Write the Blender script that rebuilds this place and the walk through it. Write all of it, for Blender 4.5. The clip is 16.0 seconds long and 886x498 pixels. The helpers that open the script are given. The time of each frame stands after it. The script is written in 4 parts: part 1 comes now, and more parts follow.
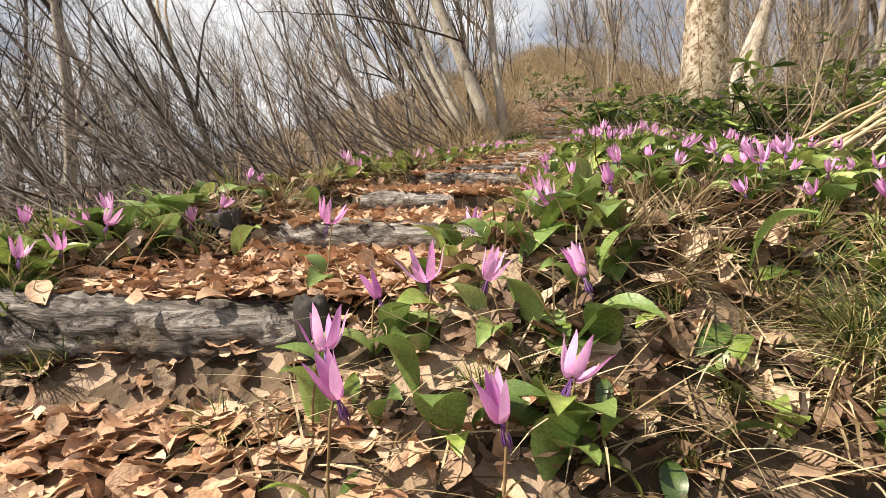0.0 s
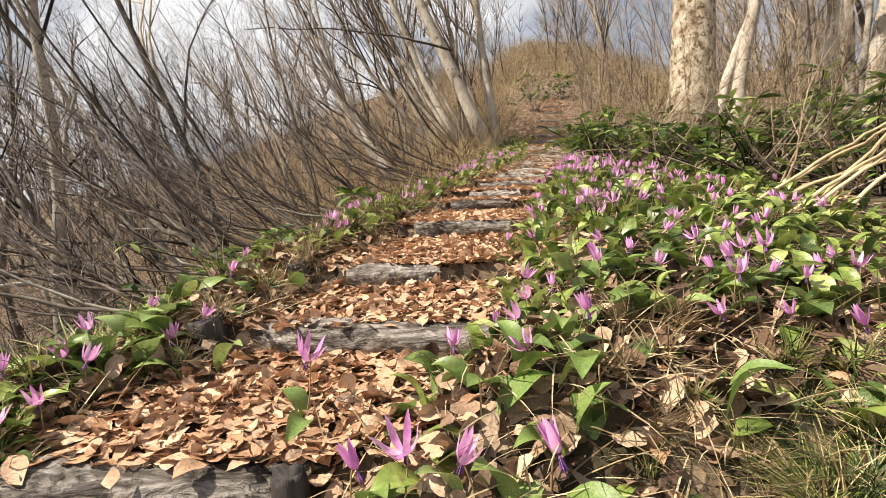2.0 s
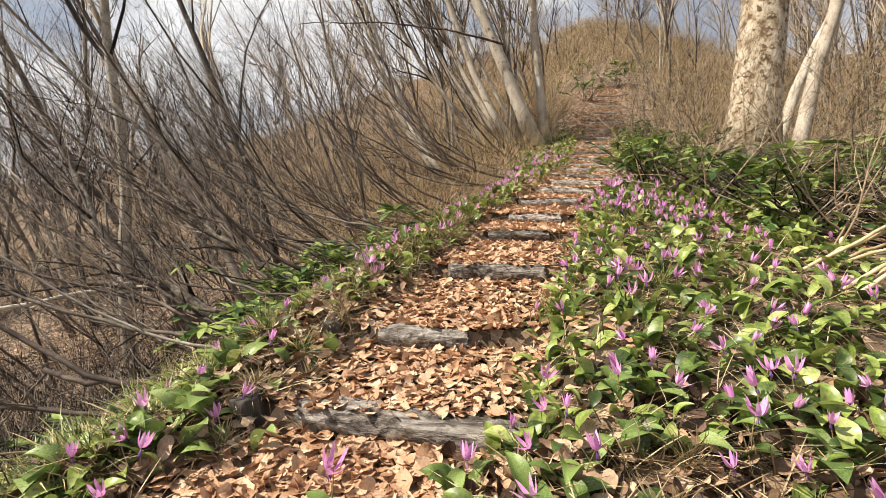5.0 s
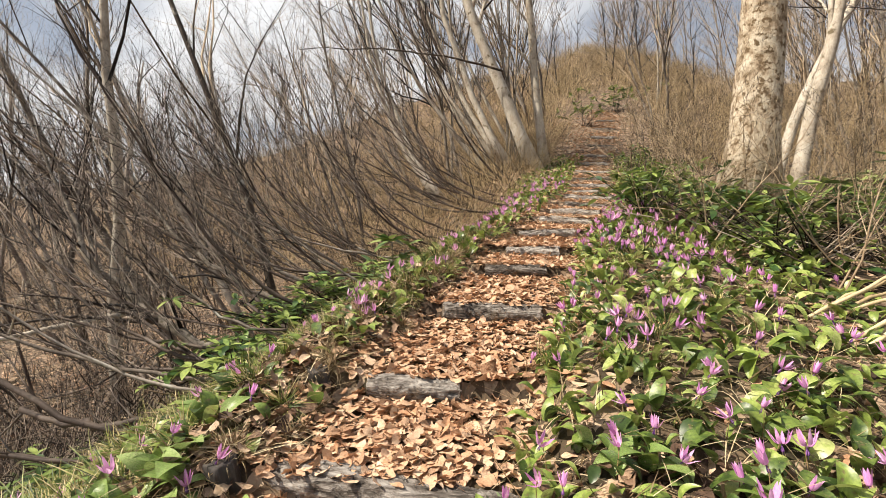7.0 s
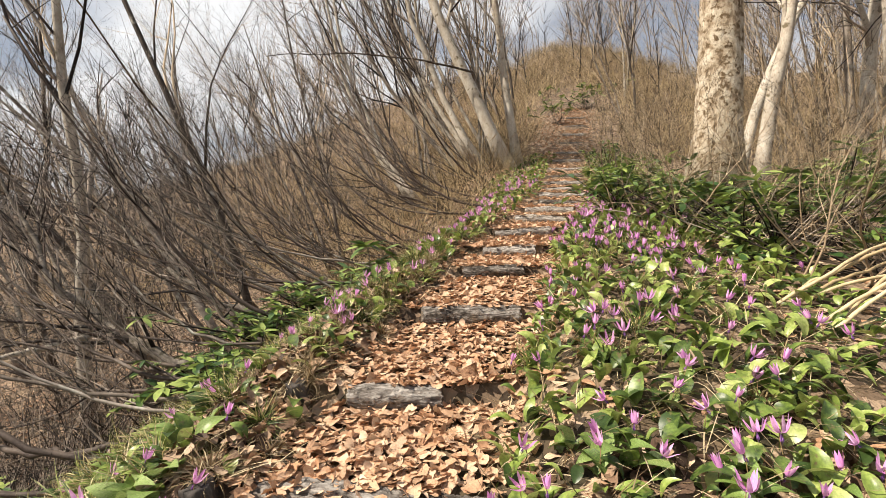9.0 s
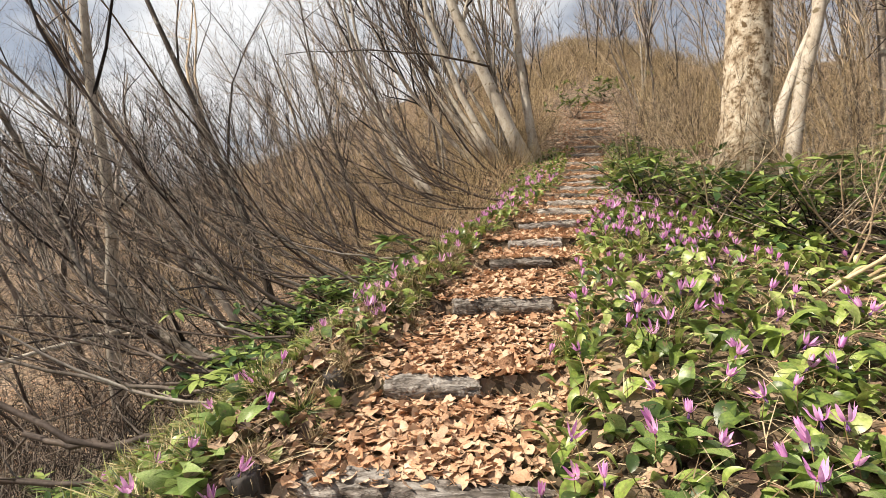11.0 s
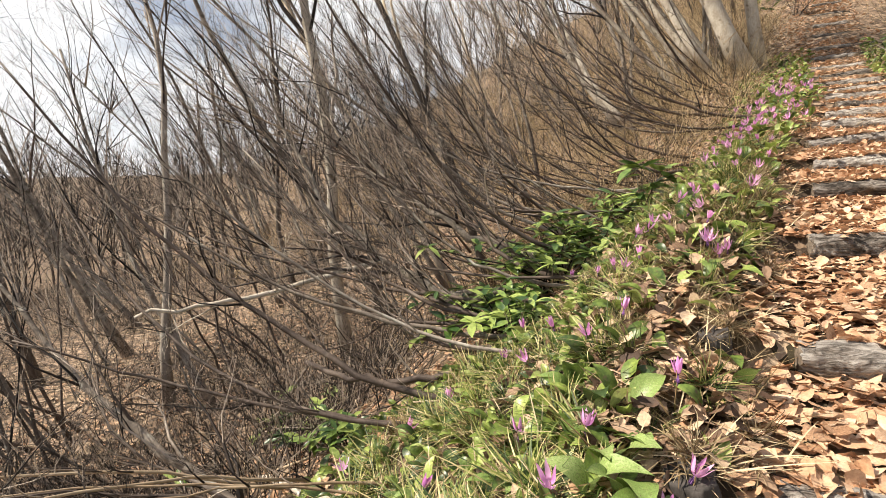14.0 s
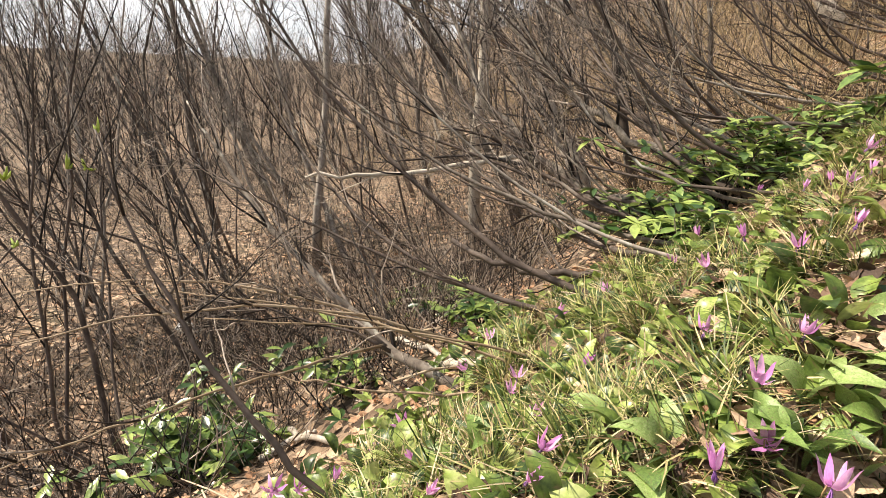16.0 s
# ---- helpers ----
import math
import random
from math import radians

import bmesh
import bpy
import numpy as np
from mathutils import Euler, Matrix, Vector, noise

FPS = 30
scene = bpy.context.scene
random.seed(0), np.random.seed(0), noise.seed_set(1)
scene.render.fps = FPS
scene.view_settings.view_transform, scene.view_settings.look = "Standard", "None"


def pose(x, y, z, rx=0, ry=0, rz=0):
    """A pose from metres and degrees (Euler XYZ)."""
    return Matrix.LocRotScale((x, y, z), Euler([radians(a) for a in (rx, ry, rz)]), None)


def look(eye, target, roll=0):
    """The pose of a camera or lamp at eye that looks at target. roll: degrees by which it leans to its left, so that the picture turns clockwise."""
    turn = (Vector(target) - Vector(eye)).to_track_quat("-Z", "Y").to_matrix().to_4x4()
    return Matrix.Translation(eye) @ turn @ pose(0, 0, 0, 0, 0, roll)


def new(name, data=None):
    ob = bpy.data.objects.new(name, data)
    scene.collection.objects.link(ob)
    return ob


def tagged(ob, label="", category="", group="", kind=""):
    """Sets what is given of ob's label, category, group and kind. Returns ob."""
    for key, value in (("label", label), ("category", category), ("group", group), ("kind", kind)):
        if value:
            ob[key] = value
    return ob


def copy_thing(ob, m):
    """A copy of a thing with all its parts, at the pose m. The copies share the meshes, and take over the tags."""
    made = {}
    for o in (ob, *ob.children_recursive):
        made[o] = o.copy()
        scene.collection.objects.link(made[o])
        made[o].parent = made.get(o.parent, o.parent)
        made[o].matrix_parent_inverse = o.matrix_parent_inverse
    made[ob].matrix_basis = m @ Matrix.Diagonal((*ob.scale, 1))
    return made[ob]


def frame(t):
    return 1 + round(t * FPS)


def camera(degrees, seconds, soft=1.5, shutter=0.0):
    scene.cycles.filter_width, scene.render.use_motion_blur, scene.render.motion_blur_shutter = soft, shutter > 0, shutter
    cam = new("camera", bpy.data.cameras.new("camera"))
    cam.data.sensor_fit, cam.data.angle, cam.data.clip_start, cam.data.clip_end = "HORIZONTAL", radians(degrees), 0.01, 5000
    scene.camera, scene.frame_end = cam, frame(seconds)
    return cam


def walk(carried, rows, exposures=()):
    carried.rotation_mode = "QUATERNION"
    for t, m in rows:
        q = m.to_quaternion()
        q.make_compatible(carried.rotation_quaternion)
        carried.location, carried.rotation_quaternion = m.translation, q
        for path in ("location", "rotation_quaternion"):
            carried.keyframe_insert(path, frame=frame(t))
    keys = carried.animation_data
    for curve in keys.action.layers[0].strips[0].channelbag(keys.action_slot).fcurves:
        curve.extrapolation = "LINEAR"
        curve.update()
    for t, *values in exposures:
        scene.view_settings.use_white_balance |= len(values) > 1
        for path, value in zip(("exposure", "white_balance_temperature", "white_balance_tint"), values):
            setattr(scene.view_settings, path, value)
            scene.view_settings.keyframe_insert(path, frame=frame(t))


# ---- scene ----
# ---- camera and walk ----
cam = camera(86.7, 16.0, soft=0.5)
METRES, EYE, TILT, LEAN, TURN = 2.7, 0.9, 0.0, 0.0, 0.0
ROWS = [
    (0.0, 0.0, 0.0, 0.0, -0.0, 0.0, 0.0),
    (0.5, 0.0013, 0.0024, 0.0375, 0.02, 0.24, 0.04),
    (1.0, 0.0058, 0.0034, 0.0782, -0.31, 0.37, 0.8),
    (1.5, 0.0162, 0.0045, 0.1089, -0.36, 0.11, 1.51),
    (2.0, 0.0234, 0.0019, 0.1452, -0.3, -0.57, 1.99),
    (2.5, 0.0242, -0.0118, 0.1762, -0.23, -1.6, 2.21),
    (3.0, 0.0211, -0.0194, 0.2142, 0.81, -2.33, 2.0),
    (3.5, 0.0211, -0.0262, 0.2484, 2.25, -2.55, 1.39),
    (4.0, 0.0316, -0.0294, 0.2708, 3.33, -3.52, 0.76),
    (6.5, 0.0577, 0.0182, 0.3664, 6.29, -1.35, -1.93),
    (7.0, 0.0588, 0.0219, 0.3686, 4.97, -0.8, -1.3),
    (7.5, 0.0607, 0.0234, 0.3725, 3.79, -0.79, -0.23),
    (8.0, 0.0652, 0.0279, 0.375, 2.59, -0.82, 0.96),
    (10.5, 0.056, 0.0281, 0.3745, 2.46, -0.19, 1.59),
    (11.0, 0.0219, 0.0371, 0.3593, 4.05, -0.82, 1.79),
    (11.5, -0.0639, 0.0635, 0.3411, 5.97, -1.45, 2.23),
    (12.0, -0.1499, 0.105, 0.348, 6.17, -2.75, 2.47),
    (12.5, -0.2027, 0.166, 0.3428, 7.62, -3.31, 2.76),
    (13.0, -0.2641, 0.1974, 0.3436, 12.7, -3.36, 2.83),
    (13.5, -0.3248, 0.1949, 0.3406, 17.05, -4.72, 2.79),
    (14.0, -0.3579, 0.195, 0.3309, 21.7, -7.17, 3.2),
    (14.5, -0.3815, 0.1918, 0.3212, 25.15, -10.38, 3.07),
    (15.0, -0.4015, 0.18, 0.3059, 28.67, -13.44, 1.95),
    (15.5, -0.421, 0.1673, 0.2895, 33.49, -15.87, -0.06),
    (16.0, -0.4397, 0.1645, 0.2753, 37.45, -18.08, -1.46),
]
walk(cam, [(t, pose(0, 0, EYE, TILT, LEAN, TURN) @ pose(METRES * x, METRES * y, METRES * z, 90 + pitch, roll, yaw)) for t, x, y, z, yaw, pitch, roll in ROWS],
     exposures=[(0.0, 0.86), (8.0, 0.76), (12.5, 0.82), (14.0, 0.94), (16.0, 1.10)])

# ---- world, sun ----
SUN_DIR = Vector((-0.66, -0.22, 0.76)).normalized()
world = bpy.data.worlds.new("spring_sky")
scene.world = world
world.use_nodes = True
wt = world.node_tree
for n in list(wt.nodes):
    wt.nodes.remove(n)
w_out = wt.nodes.new("ShaderNodeOutputWorld")
w_bg = wt.nodes.new("ShaderNodeBackground")
w_sky = wt.nodes.new("ShaderNodeTexSky")
w_sky.sky_type = "NISHITA"
w_sky.sun_disc = False
w_sky.sun_elevation = math.asin(SUN_DIR.z)
w_sky.sun_rotation = math.atan2(SUN_DIR.x, SUN_DIR.y)
w_sky.dust_density = 1.5
w_bg.inputs["Strength"].default_value = 0.049
# broken white cloud over the blue
w_co = wt.nodes.new("ShaderNodeTexCoord")
w_map = wt.nodes.new("ShaderNodeMapping")
w_map.inputs["Scale"].default_value = (1.0, 1.0, 2.2)
w_map.inputs["Location"].default_value = (0.35, 0.2, 0.1)
w_noise = wt.nodes.new("ShaderNodeTexNoise")
w_noise.inputs["Scale"].default_value = 2.2
w_noise.inputs["Detail"].default_value = 7.0
w_ramp = wt.nodes.new("ShaderNodeValToRGB")
w_ramp.color_ramp.elements[0].position = 0.45
w_ramp.color_ramp.elements[0].color = (0.30, 0.30, 0.30, 1)
w_ramp.color_ramp.elements[1].position = 0.60
w_mix = wt.nodes.new("ShaderNodeMixRGB")
w_mix.inputs[2].default_value = (12.0, 12.05, 12.2, 1)
wt.links.new(w_co.outputs["Generated"], w_map.inputs["Vector"])
wt.links.new(w_map.outputs["Vector"], w_noise.inputs["Vector"])
w_sep = wt.nodes.new("ShaderNodeSeparateXYZ")
w_more = wt.nodes.new("ShaderNodeMath")
w_more.operation = "MULTIPLY_ADD"
w_more.inputs[1].default_value = -0.13
wt.links.new(w_co.outputs["Generated"], w_sep.inputs[0])
wt.links.new(w_sep.outputs["X"], w_more.inputs[0])
wt.links.new(w_noise.outputs["Fac"], w_more.inputs[2])
wt.links.new(w_more.outputs[0], w_ramp.inputs["Fac"])
wt.links.new(w_ramp.outputs["Color"], w_mix.inputs[0])
wt.links.new(w_sky.outputs["Color"], w_mix.inputs[1])
wt.links.new(w_mix.outputs[0], w_bg.inputs["Color"])
wt.links.new(w_bg.outputs[0], w_out.inputs["Surface"])

sun = new("sun", bpy.data.lights.new("sun", "SUN"))
sun.data.energy = 5.0
sun.data.angle = radians(0.6)
sun.data.color = (1.0, 0.90, 0.75)
sun.matrix_world = look(SUN_DIR * 60, (0, 0, 0))

# ---- materials ----
def ramp_node(nt, stops):
    r = nt.nodes.new("ShaderNodeValToRGB")
    el = r.color_ramp.elements
    while len(el) < len(stops):
        el.new(0.5)
    for e, (p, c) in zip(el, stops):
        e.position, e.color = p, (*c, 1)
    return r


def surface(name, stops, scale=8.0, stretch=(1, 1, 1), rough=0.8, bump=0.4, depth=0.01, vary=0.35, by="island",
            second=None, translucent=0.0, spec=0.3, space="Object", fine=60.0, warp=0.0):
    """Two scales of noise drive colour and relief; pieces differ by island or by object."""
    m = bpy.data.materials.new(name)
    m.use_nodes = True
    nt = m.node_tree
    b = nt.nodes["Principled BSDF"]
    b.inputs["Roughness"].default_value = rough
    b.inputs["Specular IOR Level"].default_value = spec
    co = nt.nodes.new("ShaderNodeTexCoord")
    mp = nt.nodes.new("ShaderNodeMapping")
    mp.inputs["Scale"].default_value = stretch
    nt.links.new(co.outputs[space], mp.inputs["Vector"])
    big = nt.nodes.new("ShaderNodeTexNoise")
    big.inputs["Scale"].default_value = scale
    big.inputs["Detail"].default_value = 6.0
    big.inputs["Distortion"].default_value = warp
    big.inputs["Roughness"].default_value = 0.65
    small = nt.nodes.new("ShaderNodeTexNoise")
    small.inputs["Scale"].default_value = fine
    small.inputs["Detail"].default_value = 4.0
    for n in (big, small):
        nt.links.new(mp.outputs["Vector"], n.inputs["Vector"])
    fac = big.outputs["Fac"]
    if by:
        if by == "island":
            rnd = nt.nodes.new("ShaderNodeNewGeometry").outputs["Random Per Island"]
        else:
            rnd = nt.nodes.new("ShaderNodeObjectInfo").outputs["Random"]
        mr = nt.nodes.new("ShaderNodeMath")
        mr.operation = "MULTIPLY_ADD"
        mr.inputs[1].default_value = 1.4 * vary
        mr.inputs[2].default_value = -0.7 * vary
        nt.links.new(rnd, mr.inputs[0])
        add = nt.nodes.new("ShaderNodeMath")
        add.operation = "ADD"
        nt.links.new(fac, add.inputs[0])
        nt.links.new(mr.outputs[0], add.inputs[1])
        fac = add.outputs[0]
    r = ramp_node(nt, stops)
    nt.links.new(fac, r.inputs["Fac"])
    col = r.outputs["Color"]
    # fine grain over the broad tone
    g = nt.nodes.new("ShaderNodeMixRGB")
    g.blend_type = "OVERLAY"
    g.inputs[0].default_value = 0.45
    nt.links.new(col, g.inputs[1])
    nt.links.new(small.outputs["Fac"], g.inputs[2])
    col = g.outputs[0]
    if second:
        c2, sc2, lo, hi = second
        n2 = nt.nodes.new("ShaderNodeTexNoise")
        n2.inputs["Scale"].default_value = sc2
        n2.inputs["Detail"].default_value = 5.0
        nt.links.new(co.outputs[space], n2.inputs["Vector"])
        r2 = ramp_node(nt, [(lo, (0, 0, 0)), (hi, (1, 1, 1))])
        nt.links.new(n2.outputs["Fac"], r2.inputs["Fac"])
        mx = nt.nodes.new("ShaderNodeMixRGB")
        mx.inputs[2].default_value = (*c2, 1)
        nt.links.new(r2.outputs["Color"], mx.inputs[0])
        nt.links.new(col, mx.inputs[1])
        col = mx.outputs[0]
    nt.links.new(col, b.inputs["Base Color"])
    if bump:
        h = nt.nodes.new("ShaderNodeMath")
        h.operation = "MULTIPLY_ADD"
        h.inputs[1].default_value = 0.4
        nt.links.new(small.outputs["Fac"], h.inputs[0])
        nt.links.new(big.outputs["Fac"], h.inputs[2])
        bp = nt.nodes.new("ShaderNodeBump")
        bp.inputs["Strength"].default_value = bump
        bp.inputs["Distance"].default_value = depth
        nt.links.new(h.outputs[0], bp.inputs["Height"])
        nt.links.new(bp.outputs[0], b.inputs["Normal"])
    if translucent:
        tr = nt.nodes.new("ShaderNodeBsdfTranslucent")
        nt.links.new(col, tr.inputs["Color"])
        ms = nt.nodes.new("ShaderNodeMixShader")
        ms.inputs[0].default_value = translucent
        nt.links.new(b.outputs[0], ms.inputs[1])
        nt.links.new(tr.outputs[0], ms.inputs[2])
        nt.links.new(ms.outputs[0], nt.nodes["Material Output"].inputs["Surface"])
    return m


M_GROUND = surface("leaf_mould", [(0.25, (0.035, 0.022, 0.015)), (0.45, (0.10, 0.065, 0.042)), (0.6, (0.18, 0.12, 0.078)), (0.8, (0.28, 0.195, 0.13))],
                   scale=5, rough=0.95, bump=0.9, depth=0.03, by="", second=((0.09, 0.10, 0.035), 0.7, 0.52, 0.75), fine=45)


def add_leaf_cells(m):
    """Scattered leaf-sized patches of tan and brown over the mould."""
    nt = m.node_tree
    b = nt.nodes["Principled BSDF"]
    old = b.inputs["Base Color"].links[0].from_socket
    co = nt.nodes.new("ShaderNodeTexCoord")
    warp = nt.nodes.new("ShaderNodeTexNoise")
    warp.inputs["Scale"].default_value = 9.0
    mixv = nt.nodes.new("ShaderNodeMixRGB")
    mixv.inputs[0].default_value = 0.06
    vo = nt.nodes.new("ShaderNodeTexVoronoi")
    vo.inputs["Scale"].default_value = 13.0
    nt.links.new(co.outputs["Object"], warp.inputs["Vector"])
    nt.links.new(co.outputs["Object"], mixv.inputs[1])
    nt.links.new(warp.outputs["Color"], mixv.inputs[2])
    nt.links.new(mixv.outputs[0], vo.inputs["Vector"])
    sep = nt.nodes.new("ShaderNodeSeparateColor")
    nt.links.new(vo.outputs["Color"], sep.inputs[0])
    r = ramp_node(nt, [(0.15, (0.025, 0.017, 0.012)), (0.5, (0.15, 0.102, 0.068)), (0.75, (0.26, 0.18, 0.12)), (0.95, (0.42, 0.31, 0.22))])
    nt.links.new(sep.outputs[0], r.inputs["Fac"])
    mx = nt.nodes.new("ShaderNodeMixRGB")
    mx.inputs[0].default_value = 0.78
    nt.links.new(old, mx.inputs[1])
    nt.links.new(r.outputs["Color"], mx.inputs[2])
    nt.links.new(mx.outputs[0], b.inputs["Base Color"])
    bp = nt.nodes.new("ShaderNodeBump")
    bp.inputs["Strength"].default_value = 0.8
    bp.inputs["Distance"].default_value = 0.03
    nt.links.new(vo.outputs["Distance"], bp.inputs["Height"])
    nt.links.new(b.inputs["Normal"].links[0].from_socket, bp.inputs["Normal"])
    nt.links.new(bp.outputs[0], b.inputs["Normal"])


add_leaf_cells(M_GROUND)
M_CUT = surface("cut_log_end", [(0.3, (0.06, 0.045, 0.035)), (0.7, (0.20, 0.16, 0.12))], scale=30, rough=0.9, bump=0.5, by="")
M_LOG = surface("weathered_log", [(0.32, (0.030, 0.024, 0.019)), (0.44, (0.145, 0.123, 0.106)), (0.56, (0.31, 0.28, 0.252)), (0.75, (0.49, 0.455, 0.415))],
                scale=22, stretch=(0.22, 1, 1), rough=0.85, bump=1.0, depth=0.03, vary=0.15, by="object", second=((0.20, 0.14, 0.08), 3.0, 0.58, 0.76), fine=70, warp=1.6)
M_STAKE = surface("rotten_stake", [(0.3, (0.02, 0.018, 0.016)), (0.6, (0.07, 0.06, 0.055)), (0.8, (0.16, 0.14, 0.12))], scale=20, stretch=(1, 1, 0.2), bump=0.9, by="object")
M_LITTER = surface("dead_leaf", [(0.06, (0.17, 0.085, 0.045)), (0.30, (0.45, 0.255, 0.145)), (0.58, (0.56, 0.365, 0.235)), (0.90, (0.70, 0.51, 0.36))],
                   scale=14, rough=0.6, bump=0.9, depth=0.008, vary=0.42, translucent=0.12, fine=120)
M_LITTER_OB = surface("dead_leaf_single", [(0.06, (0.17, 0.085, 0.045)), (0.30, (0.45, 0.255, 0.145)), (0.58, (0.56, 0.365, 0.235)), (0.90, (0.70, 0.51, 0.36))],
                      scale=14, rough=0.6, bump=0.9, depth=0.008, vary=0.42, by="object", translucent=0.12, fine=120)
# greyish-brown dead leaf, darkened further to carry the shade missing on the bank
M_DARKLEAF_SHADE = surface("dark_leaf_with_shade", [(0.06, (0.05, 0.03, 0.02)), (0.35, (0.16, 0.095, 0.06)), (0.65, (0.30, 0.20, 0.13)), (0.92, (0.52, 0.38, 0.26))],
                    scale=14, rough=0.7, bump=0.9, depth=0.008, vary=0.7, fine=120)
M_LILYLEAF = surface("mottled_lily_leaf", [(0.2, (0.07, 0.12, 0.03)), (0.45, (0.165, 0.25, 0.06)), (0.7, (0.25, 0.345, 0.10)), (0.9, (0.38, 0.45, 0.19))],
                     scale=26, rough=0.38, bump=0.3, depth=0.004, vary=0.4, by="object", second=((0.16, 0.12, 0.06), 38, 0.58, 0.70), translucent=0.25, spec=0.5, fine=90)
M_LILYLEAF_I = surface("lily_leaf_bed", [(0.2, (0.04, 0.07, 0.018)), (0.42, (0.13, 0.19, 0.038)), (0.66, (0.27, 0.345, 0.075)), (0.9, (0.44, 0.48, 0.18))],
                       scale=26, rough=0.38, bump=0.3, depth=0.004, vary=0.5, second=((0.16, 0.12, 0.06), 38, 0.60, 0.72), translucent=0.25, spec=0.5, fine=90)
M_PETAL = surface("lilac_petal", [(0.15, (0.54, 0.18, 0.52)), (0.5, (0.74, 0.34, 0.66)), (0.85, (0.90, 0.58, 0.82))],
                  scale=30, stretch=(1, 1, 0.3), rough=0.5, bump=0.15, depth=0.002, vary=0.35, by="object", translucent=0.4, spec=0.3, fine=200)
M_STAMEN = surface("dark_stamen", [(0.3, (0.10, 0.03, 0.16)), (0.7, (0.26, 0.12, 0.34))], scale=40, rough=0.6, bump=0, vary=0.2)
M_STEM = surface("reddish_stem", [(0.3, (0.20, 0.13, 0.06)), (0.7, (0.34, 0.24, 0.12))], scale=20, rough=0.6, bump=0, vary=0.2, by="object")
M_GRASS = surface("green_sedge", [(0.2, (0.035, 0.06, 0.014)), (0.42, (0.115, 0.155, 0.03)), (0.66, (0.28, 0.28, 0.08)), (0.90, (0.52, 0.43, 0.22))],
                  scale=6, rough=0.5, bump=0, vary=0.8, translucent=0.2, spec=0.4)
M_STRAW = surface("dead_grass", [(0.2, (0.13, 0.085, 0.04)), (0.5, (0.31, 0.23, 0.125)), (0.85, (0.54, 0.44, 0.28))],
                  scale=6, rough=0.6, bump=0, vary=0.8, translucent=0.15)
M_SHRUBLEAF = surface("glossy_evergreen_leaf", [(0.2, (0.035, 0.075, 0.02)), (0.45, (0.12, 0.195, 0.042)), (0.8, (0.30, 0.37, 0.10))],
                      scale=12, rough=0.32, bump=0.2, depth=0.003, vary=0.7, translucent=0.18, spec=0.5)
M_BARK_PALE = surface("pale_beech_bark", [(0.28, (0.14, 0.11, 0.08)), (0.42, (0.36, 0.31, 0.25)), (0.58, (0.46, 0.415, 0.35)), (0.8, (0.58, 0.54, 0.475))],
                      scale=5, stretch=(1, 1, 0.5), rough=0.85, bump=0.5, depth=0.012, vary=0.1, by="object", second=((0.13, 0.10, 0.06), 9, 0.60, 0.70), fine=50)
M_BARK_GREY = surface("grey_bark", [(0.28, (0.055, 0.043, 0.034)), (0.5, (0.15, 0.122, 0.10)), (0.75, (0.30, 0.26, 0.22))],
                      scale=6, stretch=(1, 1, 0.4), rough=0.9, bump=0.5, depth=0.01, vary=0.3, by="object", second=((0.46, 0.44, 0.38), 7, 0.60, 0.72), fine=60)
M_BARK_MOTTLED = surface("mottled_grey_bark", [(0.28, (0.08, 0.065, 0.05)), (0.45, (0.20, 0.17, 0.14)), (0.62, (0.34, 0.30, 0.25)), (0.8, (0.46, 0.42, 0.36))],
                         scale=7, stretch=(1, 1, 0.6), rough=0.9, bump=0.5, depth=0.01, vary=0.15, by="object", second=((0.10, 0.085, 0.06), 14, 0.56, 0.66), fine=60)
M_BARK_OAK = surface("flaking_oak_bark", [(0.30, (0.10, 0.07, 0.045)), (0.42, (0.28, 0.21, 0.14)), (0.52, (0.43, 0.36, 0.27)), (0.75, (0.58, 0.515, 0.42))],
                     scale=9, stretch=(1, 1, 0.7), rough=0.9, bump=1.0, depth=0.04, vary=0.0, by="", second=((0.13, 0.085, 0.045), 15, 0.54, 0.62), fine=45)
M_TWIG = surface("brown_twig", [(0.2, (0.010, 0.007, 0.006)), (0.5, (0.045, 0.032, 0.026)), (0.72, (0.12, 0.09, 0.072)), (0.95, (0.36, 0.30, 0.25))], scale=3, rough=0.7, bump=0, vary=1.1)
M_TWIG_FAR = surface("far_twig", [(0.1, (0.035, 0.024, 0.016)), (0.5, (0.20, 0.14, 0.086)), (0.9, (0.46, 0.36, 0.25))], scale=3, rough=0.8, bump=0, vary=1.1)
M_GOLD = surface("tan_brush", [(0.1, (0.05, 0.034, 0.018)), (0.5, (0.24, 0.165, 0.085)), (0.9, (0.52, 0.40, 0.24))], scale=3, rough=0.8, bump=0, vary=1.1)
M_CANE = surface("dry_cane", [(0.3, (0.36, 0.27, 0.15)), (0.7, (0.58, 0.47, 0.29))], scale=10, stretch=(1, 1, 0.2), rough=0.5, bump=0.2, by="object", vary=0.4)
M_DEADWOOD = surface("bleached_deadwood", [(0.3, (0.34, 0.29, 0.23)), (0.7, (0.62, 0.56, 0.48))], scale=12, rough=0.8, bump=0.4, by="object", vary=0.2)
M_BUD = surface("fresh_bud", [(0.3, (0.26, 0.34, 0.05)), (0.7, (0.46, 0.54, 0.12))], scale=20, rough=0.5, bump=0, translucent=0.3)
M_SNOW = surface("old_snow", [(0.3, (0.72, 0.74, 0.78)), (0.7, (0.88, 0.89, 0.92))], scale=20, rough=0.7, bump=0.5, by="")

